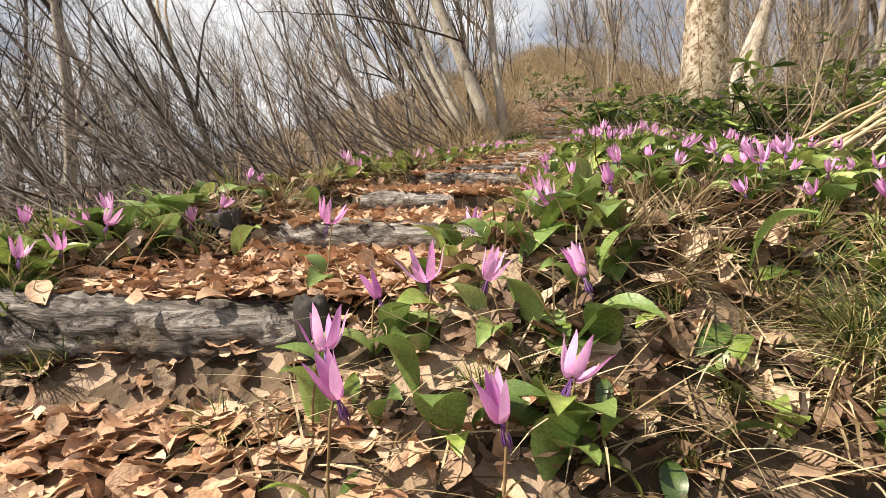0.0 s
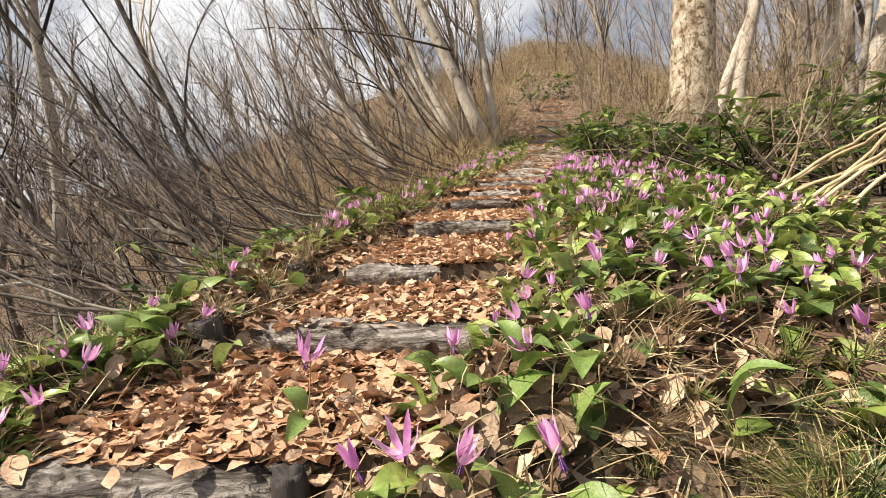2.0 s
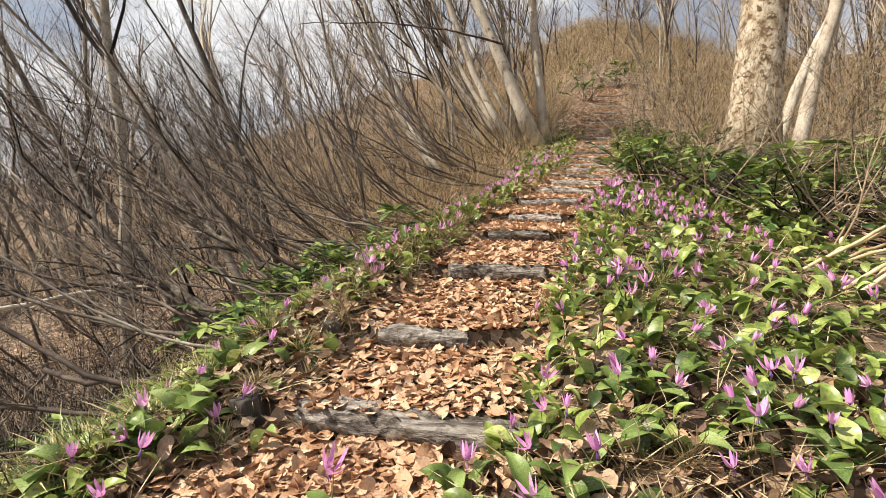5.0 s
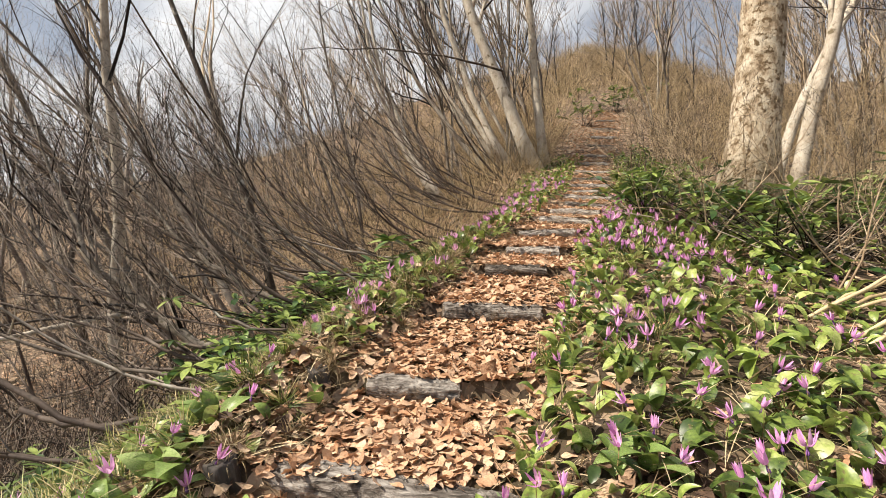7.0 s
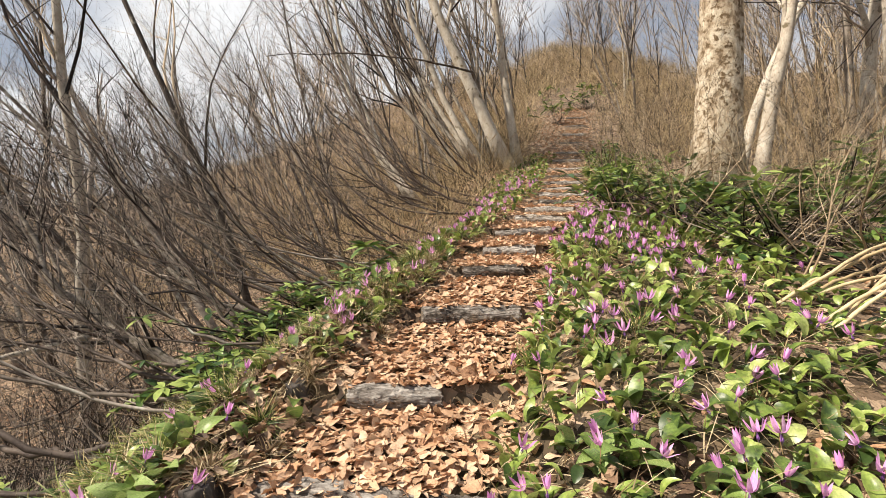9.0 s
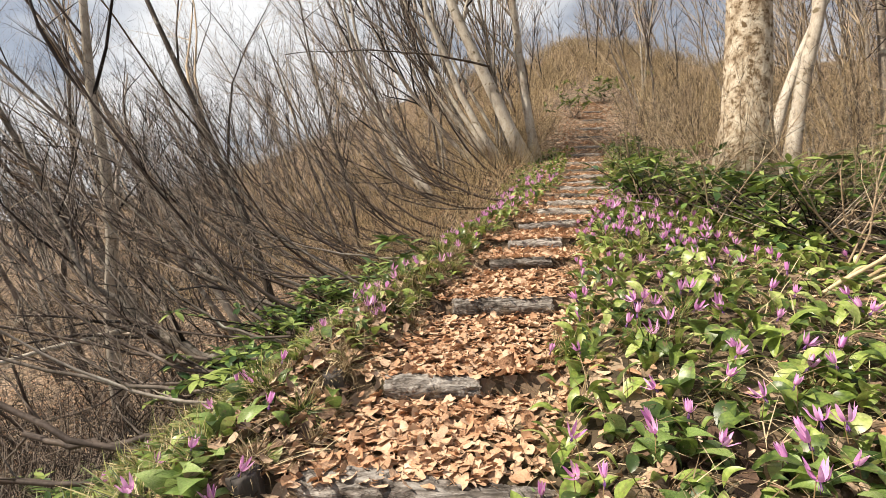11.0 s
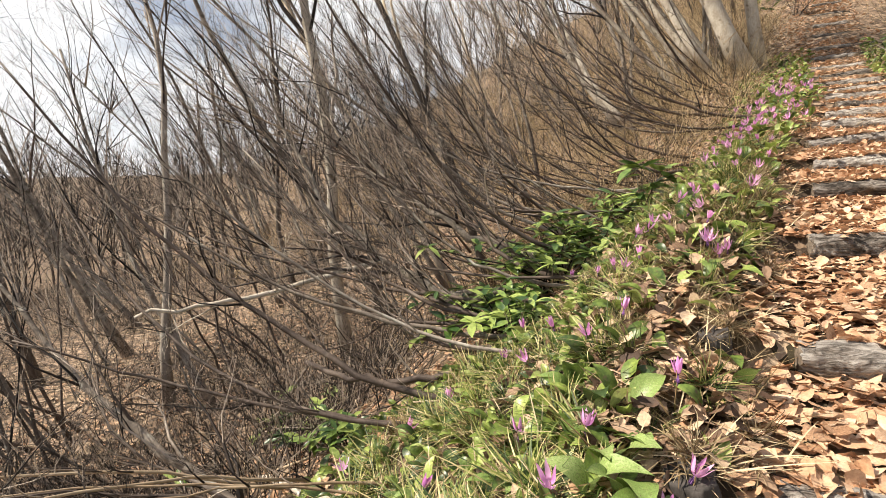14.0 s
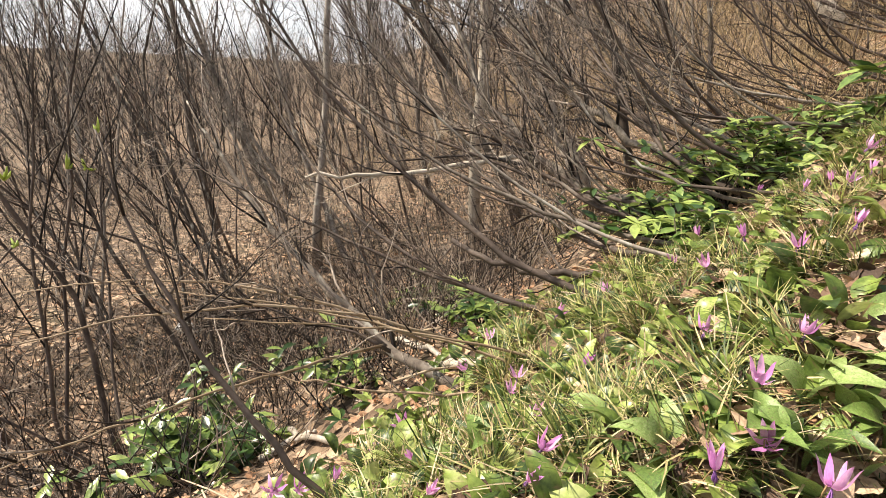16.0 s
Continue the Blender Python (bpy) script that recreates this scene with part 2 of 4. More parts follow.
# ---- mesh tools ----
def raw_mesh(name, verts, faces, material, smooth=True):
    me = bpy.data.meshes.new(name)
    me.from_pydata(np.asarray(verts).tolist(), [], faces if isinstance(faces, list) else faces.tolist())
    me.materials.append(material)
    if smooth:
        me.polygons.foreach_set("use_smooth", np.ones(len(me.polygons), dtype=bool))
    me.update()
    return me


def part(name, me, parent=None, label=""):
    ob = new(name, me)
    if parent is not None:
        ob.parent = parent
    if label:
        tagged(ob, label)
    return ob


def thing(name, at, label, category, group="", kind=""):
    ob = new(name)
    ob.empty_display_size = 0.1
    ob.matrix_basis = at
    return tagged(ob, label, category, group, kind)


class Soup:
    """Gathers pieces of geometry and joins them into one mesh."""

    def __init__(self):
        self.v, self.f, self.n = [], [], 0

    def add(self, verts, faces):
        self.v.append(np.asarray(verts, float))
        self.f.extend([tuple(i + self.n for i in f) for f in faces])
        self.n += len(verts)

    def tube(self, pts, radii, sides=5, cap=True):
        pts = np.asarray(pts, float)
        k = len(pts)
        radii = np.asarray(radii, float)
        tan = np.gradient(pts, axis=0)
        tan /= np.linalg.norm(tan, axis=1)[:, None] + 1e-9
        ref = np.array((0.0, 0.0, 1.0)) if abs(tan[0][2]) < 0.8 else np.array((1.0, 0.0, 0.0))
        u = np.cross(tan, ref)
        u /= np.linalg.norm(u, axis=1)[:, None] + 1e-9
        w = np.cross(tan, u)
        a = np.arange(sides) * (2 * math.pi / sides)
        ring = pts[:, None, :] + radii[:, None, None] * (np.cos(a)[None, :, None] * u[:, None, :] + np.sin(a)[None, :, None] * w[:, None, :])
        faces = []
        for i in range(k - 1):
            for j in range(sides):
                j2 = (j + 1) % sides
                faces.append((i * sides + j, i * sides + j2, (i + 1) * sides + j2, (i + 1) * sides + j))
        if cap:
            faces.append(tuple(range(sides - 1, -1, -1)))
            faces.append(tuple((k - 1) * sides + j for j in range(sides)))
        self.add(ring.reshape(-1, 3), faces)

    def mesh(self, name, material, smooth=True):
        return raw_mesh(name, np.concatenate(self.v) if self.v else np.zeros((0, 3)), self.f, material, smooth)


def scatter(name, templates, mats, material):
    """Copies of small templates, joined into one mesh."""
    flat = [(np.asarray(tv, float), np.array([a for f in tf for a in f]), np.array([len(f) for f in tf])) for tv, tf in templates]
    vs, loops, sizes, n = [], [], [], 0
    for i, m in enumerate(mats):
        tv, tl, ts = flat[i % len(flat)]
        m = np.array(m)
        vs.append(tv @ m[:3, :3].T + m[:3, 3])
        loops.append(tl + n)
        sizes.append(ts)
        n += len(tv)
    sizes = np.concatenate(sizes)
    loops = np.concatenate(loops)
    me = bpy.data.meshes.new(name)
    me.vertices.add(n)
    me.vertices.foreach_set("co", np.concatenate(vs).ravel().astype(np.float32))
    me.loops.add(len(loops))
    me.loops.foreach_set("vertex_index", loops.astype(np.int32))
    me.polygons.add(len(sizes))
    me.polygons.foreach_set("loop_start", (np.cumsum(sizes) - sizes).astype(np.int32))
    me.polygons.foreach_set("use_smooth", np.ones(len(sizes), dtype=bool))
    me.materials.append(material)
    me.update(calc_edges=True)
    me.validate()
    return me


def strip(centre, widths, across, fold=0.0, up=(0, 0, 1)):
    """A leaf or blade: a centre line with a half width at each point; fold raises the edges."""
    centre, across, up = np.asarray(centre, float), np.asarray(across, float), np.asarray(up, float)
    v, f = [], []
    k = len(centre)
    for c, w in zip(centre, widths):
        v += [c - across * w + up * fold * w, c, c + across * w + up * fold * w]
    for i in range(k - 1):
        a, b = 3 * i, 3 * i + 3
        f += [(a, a + 1, b + 1, b), (a + 1, a + 2, b + 2, b + 1)]
    return np.array(v), f


# ---- lie of the land ----
PROFILE_Y = (-60, -20, -4, 0.0, 0.45, 0.75, 1.0, 1.2, 1.8, 2.45, 3.45, 4.5, 5.3, 6.15, 7.0, 9.2, 12.6, 13.6, 14.9, 16.3, 17.8, 19.4, 21.2, 23.2, 26, 40, 62, 90, 400, 2000)
PROFILE_Z = (-14, -6.5, -1.7, 0.0, 0.30, 0.52, 0.62, 0.74, 0.96, 1.16, 1.42, 1.67, 1.86, 2.07, 2.27, 2.80, 3.66, 3.97, 4.41, 4.92, 5.56, 6.24, 7.0, 7.9, 9.15, 15.6, 27.2, 31, 20, -20)
CENTRE_Y = (-60, 0.0, 1.1, 1.78, 2.4, 3.45, 4.4, 5.2, 6.1, 6.9, 9.25, 12.6, 16, 26, 60, 400)
CENTRE_X = (-4.0, -0.85, -0.72, -0.22, -0.12, 0.20, 0.44, 0.67, 0.97, 1.35, 2.15, 2.9, 3.9, 6.4, 14, 14)
# log steps: left end x, right end x, y, top z, radius
STEPS = [
    (-1.12, -0.30, 1.15, 0.785, 0.084), (-0.67, 0.36, 1.80, 1.000, 0.068), (-0.40, 0.04, 2.47, 1.195, 0.060),
    (-0.10, 0.56, 3.47, 1.455, 0.070), (0.20, 0.72, 4.48, 1.700, 0.058), (0.40, 0.98, 5.25, 1.880, 0.060),
    (0.60, 1.32, 6.15, 2.100, 0.062), (0.98, 1.72, 6.95, 2.300, 0.065), (1.20, 1.95, 7.65, 2.470, 0.065),
    (1.45, 2.35, 8.45, 2.660, 0.070), (1.72, 2.72, 9.30, 2.880, 0.075), (2.00, 2.90, 10.2, 3.090, 0.070),
    (2.10, 3.05, 11.2, 3.330, 0.075), (2.40, 3.35, 12.4, 3.650, 0.075), (2.70, 3.60, 13.6, 4.030, 0.080),
    (3.00, 3.95, 14.9, 4.470, 0.085), (3.40, 4.35, 16.3, 4.980, 0.085), (3.85, 4.85, 17.8, 5.620, 0.09),
    (4.30, 5.30, 19.4, 6.300, 0.09), (4.80, 5.80, 21.2, 7.060, 0.09), (5.30, 6.35, 23.2, 7.960, 0.09)]


def smooth01(x, a, b):
    t = np.clip((x - a) / (b - a), 0, 1)
    return t * t * (3 - 2 * t)


def ripple(x, y):
    return (np.sin(x * 1.7 + 0.6 * np.sin(y * 1.3)) * np.cos(y * 1.9 + 1.1) * 0.5
            + 0.3 * np.sin(x * 4.3 + y * 2.1) * np.cos(y * 3.7 - x) + 0.2 * np.sin(x * 9.1 - y * 7.3))


def land(x, y):
    """Height of the ground; x and y may be arrays."""
    x, y = np.asarray(x, float), np.asarray(y, float)
    c = np.interp(y, CENTRE_Y, CENTRE_X)
    p = np.interp(y, PROFILE_Y, PROFILE_Z)
    d = x - c
    # treads between the logs
    ys = np.array([s[2] for s in STEPS])
    zs = np.array([s[3] for s in STEPS])
    k = np.clip(np.searchsorted(ys, y, side="right") - 1, 0, len(ys) - 2)
    u = np.clip((y - ys[k]) / (ys[k + 1] - ys[k]), 0, 1)
    tread = zs[k] - 0.02 + u * (zs[k + 1] - zs[k] - 0.10)
    on = (1 - smooth01(np.abs(d), 0.38, 0.75)) * ((y > ys[0]) & (y < ys[-1]))
    h = p * (1 - on) + tread * on
    left = np.maximum(0, -d - 0.75 - 1.4 * smooth01(y, 6.5, 13))
    drop = 0.68 * np.minimum(left, 4.2) + 0.27 * np.maximum(left - 4.2, 0)
    drop = drop * (left / (left + 0.25))
    right = np.maximum(0, d - 0.45)
    mound = 0.20 * smooth01(right, 0.0, 0.45) * smooth01(y, 0.55, 1.4) * (1 - smooth01(y, 7, 12))
    fall = 0.05 * np.maximum(right - 0.9, 0) + 0.22 * np.maximum(right - 3.4, 0)
    fall = np.where(right > 16, 0.05 * 15.1 + 0.22 * 12.6 + 0.1 * (right - 16), fall)
    lip = 0.05 * np.exp(-((d + 0.72) / 0.22) ** 2) * smooth01(y, 0.9, 1.6)
    dip = -0.07 * np.exp(-((y - 0.98) / 0.07) ** 2) * smooth01(-d, -0.45, -0.3) * smooth01(d, -0.8, -0.5)
    near = np.exp(-(x * x + y * y) / 2500.0)
    rough = ripple(x, y) * (0.035 * smooth01(np.abs(d), 0.4, 1.2) + 0.05 * smooth01(np.abs(d), 2.0, 6.0)) * near
    far = smooth01(np.hypot(x, y), 25, 80) * 1.6 * np.sin(x * 0.11 + 2) * np.cos(y * 0.09)
    base = h - drop - fall + mound + lip + dip + rough + far
    floor_z = -1.5 + 0.03 * np.maximum(y, -20) - 0.09 * np.clip(-x - 9, 0, 50) + 0.03 * np.maximum(-x - 90, 0) + 13 * smooth01(-x, 45, 150) + 0.25 * ripple(x * 0.35, y * 0.35)
    s = 0.25
    out = s * np.logaddexp(base / s, floor_z / s)
    return np.where(d > -0.5, base, out)


def land_at(x, y):
    return float(land(x, y))


def graded(lo, hi, step, reach, ratio=1.09):
    a = list(np.arange(lo, hi + 1e-6, step))
    s, p = step, a[-1]
    while p < reach:
        s *= ratio
        p += s
        a.append(p)
    s, p = step, a[0]
    head = []
    while p > -reach:
        s *= ratio
        p -= s
        head.append(p)
    return np.array(head[::-1] + a)


gx, gy = graded(-2.4, 2.6, 0.045, 2200), graded(0.2, 6.5, 0.045, 2200)
X, Y = np.meshgrid(gx, gy)
Z = land(X, Y)
W = len(gx)
ids = np.arange(len(gy) * W).reshape(len(gy), W)
quads = np.stack([ids[:-1, :-1], ids[:-1, 1:], ids[1:, 1:], ids[1:, :-1]], -1).reshape(-1, 4)
ground = tagged(new("ground", raw_mesh("ground", np.stack([X, Y, Z], -1).reshape(-1, 3), quads, M_GROUND)),
                "brown hillside of leaf mould with a stepped footpath", "ground", kind="structure")


# ---- log steps ----
def rough_log(length, radius, seed, sides=40, rings=96):
    """The bark of a round log along x, furrowed lengthwise and uneven."""
    v, f = [], []
    rnd = np.random.RandomState(seed)
    ph = rnd.rand(4) * 6.28
    for i in range(rings + 1):
        s = i / rings
        xx = (s - 0.5) * length
        bow = 0.012 * math.sin(s * 3.1 + ph[0]) * length
        swell = 1 + 0.07 * math.sin(s * 5 + ph[1]) + 0.04 * math.sin(s * 13 + ph[2])
        for j in range(sides):
            a = 2 * math.pi * j / sides
            q = Vector((xx * 8 + seed, math.cos(a) * 4.6 + 0.8 * math.sin(xx * 21), math.sin(a) * 4.6))
            furrow = noise.noise(q) * 0.13 - abs(noise.noise(q * 2.1)) * 0.30 + 0.09 + noise.noise(Vector((xx * 3, math.cos(a) * 1.3, math.sin(a) * 1.3 + seed))) * 0.10
            r = radius * (swell + furrow)
            end = rnd.uniform(-0.012, 0.012) if i in (0, rings) else 0
            v.append((xx + end, r * math.cos(a), r * math.sin(a) + bow))
    for i in range(rings):
        for j in range(sides):
            j2 = (j + 1) % sides
            f.append((i * sides + j, i * sides + j2, (i + 1) * sides + j2, (i + 1) * sides + j))
    first, last = list(range(sides - 1, -1, -1)), [rings * sides + j for j in range(sides)]
    return v, f, [v[k] for k in first], [v[k] for k in last]


for i, (x0, x1, y, z, r) in enumerate(STEPS):
    v, f, e0, e1 = rough_log((x1 - x0 + 0.04) * (1 if i < 5 else random.uniform(0.75, 1.02)), r * (1 if i < 5 else random.uniform(0.8, 1.05)), 40 + i)
    ob = new("log_step", raw_mesh("log_step", v, f, M_LOG))
    ob.matrix_basis = pose((x0 + x1) / 2, y, z - r - (0.012 if i > 4 else 0), 0, random.uniform(-1.5, 1.5) if i < 5 else random.uniform(-3, 3), (-8 if i == 1 else random.uniform(-5, 3) if i < 5 else random.uniform(-11, 9)))
    tagged(ob, "weathered grey log laid across the footpath as a step", "log step", group="log steps of the path")
    for e in (e0, e1):
        part("cut_end", raw_mesh("cut_end", e, [tuple(range(len(e)))], M_CUT, False), ob, "dark sawn end of the log")


def stake(x, y, height, radius, label, tilt=6):
    """A short upright post that pins a log, split and rotten at the top."""
    z = land_at(x, y)
    seed = abs(x * 9.1 + y * 3.7)
    v, f = [], []
    rings, sides = 12, 28
    for i in range(rings + 1):
        u = i / rings
        for j in range(sides):
            a = 2 * math.pi * j / sides
            grain = noise.noise(Vector((math.cos(a) * 3.2 + seed, math.sin(a) * 3.2, u * 0.9)))
            crack = -abs(noise.noise(Vector((math.cos(a) * 6 + seed, math.sin(a) * 6, u * 0.5)))) * 0.30
            r = radius * (1.05 + 0.30 * grain + crack - 0.12 * max(0, u - 0.8) / 0.2)
            top = height * (0.16 * noise.noise(Vector((math.cos(a) * 2, math.sin(a) * 2, seed))) + 0.10 * grain) * u
            v.append((r * math.cos(a), r * math.sin(a), height * (-0.6 + 1.6 * u) + top))
    for i in range(rings):
        for j in range(sides):
            j2 = (j + 1) % sides
            f.append((i * sides + j, i * sides + j2, (i + 1) * sides + j2, (i + 1) * sides + j))
    v.append((0, 0, height * 0.86))
    f += [(rings * sides + j, rings * sides + (j + 1) % sides, len(v) - 1) for j in range(sides)]
    ob = new("stake", raw_mesh("stake", v, f, M_STAKE))
    ob.matrix_basis = pose(x, y, z, tilt, -tilt, 0)
    return tagged(ob, label, "stake", group="stakes of the log steps")


stake(-0.29, 1.08, 0.12, 0.038, "dark split wooden stake beside the end of a log step")
stake(-0.82, 1.79, 0.08, 0.066, "black rotten wooden stake at the end of a log step", 10)
stake(-0.68, 2.44, 0.08, 0.055, "black rotten stump of a stake under overhanging grass", 8)


# ---- bare trees and brush ----
def polyline(rnd, start, way, length, segs, wobble, pull):
    p, d = np.array(start, float), np.array(way, float)
    d /= np.linalg.norm(d)
    pts = [p.copy()]
    for i in range(segs):
        d = d + np.array(pull) / segs + rnd.normal(0, wobble, 3)
        d /= np.linalg.norm(d)
        p = p + d * (length / segs)
        pts.append(p.copy())
    return np.array(pts)


def grow(soups, rnd, start, way, length, radius, level, plan, pull, limb_list=None):
    """plan: for each level (segments, sides, wobble, children, child length share, spread)."""
    segs, sides, wobble, kids, share, spread = plan[level]
    pts = polyline(rnd, start, way, length, segs, wobble, pull if level == 0 else np.array((0, 0, 0.18)) + 0.15 * np.array(pull))
    last = level == len(plan) - 1
    tip = 0.25 if not last else 0.35
    radii = radius * (1 - (1 - tip) * np.linspace(0, 1, segs + 1) ** 0.9)
    if level == 0:
        radii[0] *= 1.35
    target = soups[min(level, len(soups) - 1)]
    if level == 1 and limb_list is not None:
        target = Soup()
        limb_list.append(target)
    target.tube(pts, radii, sides, cap=level == 0)
    if last:
        return
    for c in range(kids):
        s = rnd.uniform(0.28 if level == 0 else 0.12, 1.0)
        i = min(int(s * segs), segs - 1)
        u = s * segs - i
        p = pts[i] * (1 - u) + pts[i + 1] * u
        t = pts[i + 1] - pts[i]
        t = t / np.linalg.norm(t)
        side = rnd.normal(0, 1, 3)
        side -= t * side.dot(t)
        side /= np.linalg.norm(side)
        d = t + side * spread * rnd.uniform(0.6, 1.3)
        r = radii[i] * rnd.uniform(0.35, 0.6) if level < len(plan) - 2 else max(radii[i] * 0.45, 0.0018)
        grow(soups, rnd, p, d, length * share * rnd.uniform(0.6, 1.25) * (1.15 - 0.6 * s), r, level + 1, plan, pull, limb_list)


def bare_tree(name, seed, at, stems, plan, bark, label, category, group="", twig=None):
    """stems: (offset, way, length, radius, pull). One trunk part a stem, limbs and twigs."""
    rnd = np.random.RandomState(seed)
    root = thing(name, at, label, category, group)
    crown = Soup()
    for off, way, length, radius, pull in stems:
        tr = Soup()
        limb_list = [] if plan is BIG else None
        grow([tr, crown, crown], rnd, off, way, length, radius, 0, plan, pull, limb_list)
        stem = part("trunk" if radius > 0.036 else "stem", tr.mesh("trunk", bark), root)
        for so in limb_list or []:
            part("limb", so.mesh("limb", bark), stem)
    if crown.n:
        tagged(part("twig_crown", crown.mesh("twig_crown", twig or M_TWIG), root), kind="stuff")
    return root


def bezier(a, b, c, n):
    t = np.linspace(0, 1, n)[:, None]
    a, b, c = (np.asarray(q, float) for q in (a, b, c))
    return a * (1 - t) ** 2 + 2 * b * t * (1 - t) + c * t * t


def bowed_stem(name, seed, base, knee, tip, radius, label, category, bark, side_twigs=14, twig_len=0.9, group="", thin=0.3, twig=None):
    """One stem bowed from its base by way of a knee to its tip, with side twigs."""
    rnd = np.random.RandomState(seed)
    base = np.array(base, float)
    root = thing(name, pose(*base), label, category, group)
    pts = bezier((0, 0, 0), np.array(knee) - base, np.array(tip) - base, 16)
    pts[0] = pts[0] - 1.2 * (pts[1] - pts[0])
    pts[1:-1] += rnd.normal(0, min(0.002 + 0.35 * radius, 0.012 * np.linalg.norm(np.array(tip) - base)), (14, 3))
    radii = radius * (1 - (1 - thin) * np.linspace(0, 1, 16))
    st, tw = Soup(), Soup()
    st.tube(pts, radii, 9)
    part("stem", st.mesh("stem", bark), root)
    for k in range(side_twigs):
        i = rnd.randint(4, 15)
        t = pts[min(i + 1, 15)] - pts[i - 1]
        t /= np.linalg.norm(t)
        d = t + rnd.normal(0, 0.45, 3) + np.array((0, 0, 0.3))
        grow([tw], rnd, pts[i], d, twig_len * rnd.uniform(0.5, 1.3), max(radii[i] * 0.4, 0.004), 0, TWIGS, (0, 0, 0.3))
    if tw.n:
        tagged(part("twig_crown", tw.mesh("twig_crown", twig or M_TWIG), root), kind="stuff")
    return root


def stand(x, y, sink=0.08):
    return pose(x, y, land_at(x, y) - sink)


BIG = [(10, 14, 0.045, 10, 0.42, 0.75), (6, 6, 0.16, 7, 0.5, 0.9), (4, 4, 0.20, 6, 0.5, 0.9), (3, 3, 0.24, 0, 0, 0)]
MID = [(9, 7, 0.07, 12, 0.46, 0.42), (5, 4, 0.13, 6, 0.5, 0.55), (3, 3, 0.18, 3, 0.6, 0.7), (3, 3, 0.22, 0, 0, 0)]
BRUSH = [(10, 6, 0.12, 7, 0.48, 0.45), (5, 4, 0.16, 5, 0.55, 0.6), (4, 3, 0.20, 3, 0.55, 0.7), (3, 3, 0.24, 0, 0, 0)]
TWIGS = [(5, 4, 0.18, 7, 0.5, 0.8), (3, 3, 0.22, 3, 0.5, 0.8), (3, 3, 0.24, 0, 0, 0)]

# the great oak beside the path and its neighbours
bare_tree("oak_tree", 5, stand(3.80, 7.0, 0.15), [((0, 0, 0), (0.05, 0, 1), 12.0, 0.35, (0, 0, 0.1))], BIG, M_BARK_OAK,
          "stout oak trunk with pale flaking bark above evergreen shrubs", "tree")
bare_tree("birch_tree", 6, stand(4.85, 7.7), [((0, 0, 0), (0.24, 0.1, 1), 9.0, 0.12, (0.05, 0, 0.1)), ((-0.15, 0.35, 0), (0.30, 0.2, 1), 9.0, 0.10, (0.1, 0, 0))], BIG, M_BARK_PALE,
          "slender pale-barked tree leaning behind the oak", "tree")
bare_tree("birch_tree", 7, stand(6.9, 7.6), [((0, 0, 0), (0.05, 0, 1), 10.0, 0.17, (0, 0, 0.1)), ((-0.45, 0.2, 0), (0.0, 0, 1), 10.0, 0.12, (0, 0, 0.1))], BIG, M_BARK_PALE,
          "pale grey tree trunks on the bank beyond the shrubs", "tree")
bare_tree("birch_tree", 8, stand(6.2, 5.6), [((0, 0, 0), (0.05, 0, 1), 10.0, 0.13, (0, 0, 0.1)), ((0.3, 0.2, 0), (0.18, 0, 1), 9.0, 0.10, (0, 0, 0.1))], BIG, M_BARK_PALE,
          "pair of pale trunks at the edge of the bank", "tree")
# beeches that lean out over the slope
bare_tree("beech_tree", 9, stand(1.60, 13.9), [((0, 0, 0), (-0.44, 0, 1.0), 12.0, 0.21, (0.15, 0, 0.3)), ((0.34, 0.4, 0), (-0.10, 0, 1), 11.0, 0.15, (-0.05, 0, 0.2))], BIG, M_BARK_PALE,
          "pale grey beech with two trunks leaning out beside the path", "tree")
for i, (x, y, n) in enumerate([(1.0, 13.8, 3), (0.2, 15.0, 3), (1.3, 16.5, 2), (-0.8, 13.6, 2)]):
    rnd = np.random.RandomState(60 + i)
    stems = [((rnd.uniform(-0.5, 0.5), rnd.uniform(-0.4, 0.4), 0), (-0.65 + rnd.uniform(-0.15, 0.2), rnd.uniform(-0.1, 0.1), 0.85), rnd.uniform(9, 12), rnd.uniform(0.07, 0.12), (0.25, 0, 0.8)) for k in range(n)]
    bare_tree("beech_tree", 10 + i, stand(x, y), stems, MID, M_BARK_PALE, "clump of pale beech stems bent downhill by snow", "tree")
bowed_stem("fallen_limb", 3, (0.22, 12.43, 6.49), (-1.84, 11.50, 6.78), (-4.25, 10.77, 6.33), 0.03, "long bare dark limb reaching out level from the beech", "branch", M_BARK_GREY, 8, 1.2)

# snow-bent stems on the falling slope beside the path
DK, GR = M_TWIG, M_BARK_GREY
BL = "long grey stem bowed downhill from the bank"
bowed_stem("bowed_stem", 11, (-2.15, 2.20, 0.22), (-3.11, 2.01, 0.14), (-5.17, 2.31, 1.55), 0.036, BL, "shrub", GR, 18, 1.2)
bowed_stem("bowed_stem", 12, (-2.13, 4.36, 0.86), (-3.45, 4.43, 0.66), (-4.55, 4.58, 3.10), 0.072, "thick mottled grey trunk bowed downhill from the bank", "tree", M_BARK_MOTTLED, 22, 1.6, thin=0.1)
bowed_stem("bowed_stem", 13, (-1.96, 5.25, 1.07), (-3.04, 5.39, 1.23), (-4.83, 5.77, 3.02), 0.056, "thick grey trunk bowed downhill behind the evergreen shrub", "tree", M_BARK_MOTTLED, 22, 1.6, thin=0.1)
bowed_stem("bowed_stem", 14, (-1.70, 3.43, 0.77), (-2.30, 3.36, 0.57), (-3.69, 4.03, 1.15), 0.028, BL, "shrub", DK, 14, 0.9)
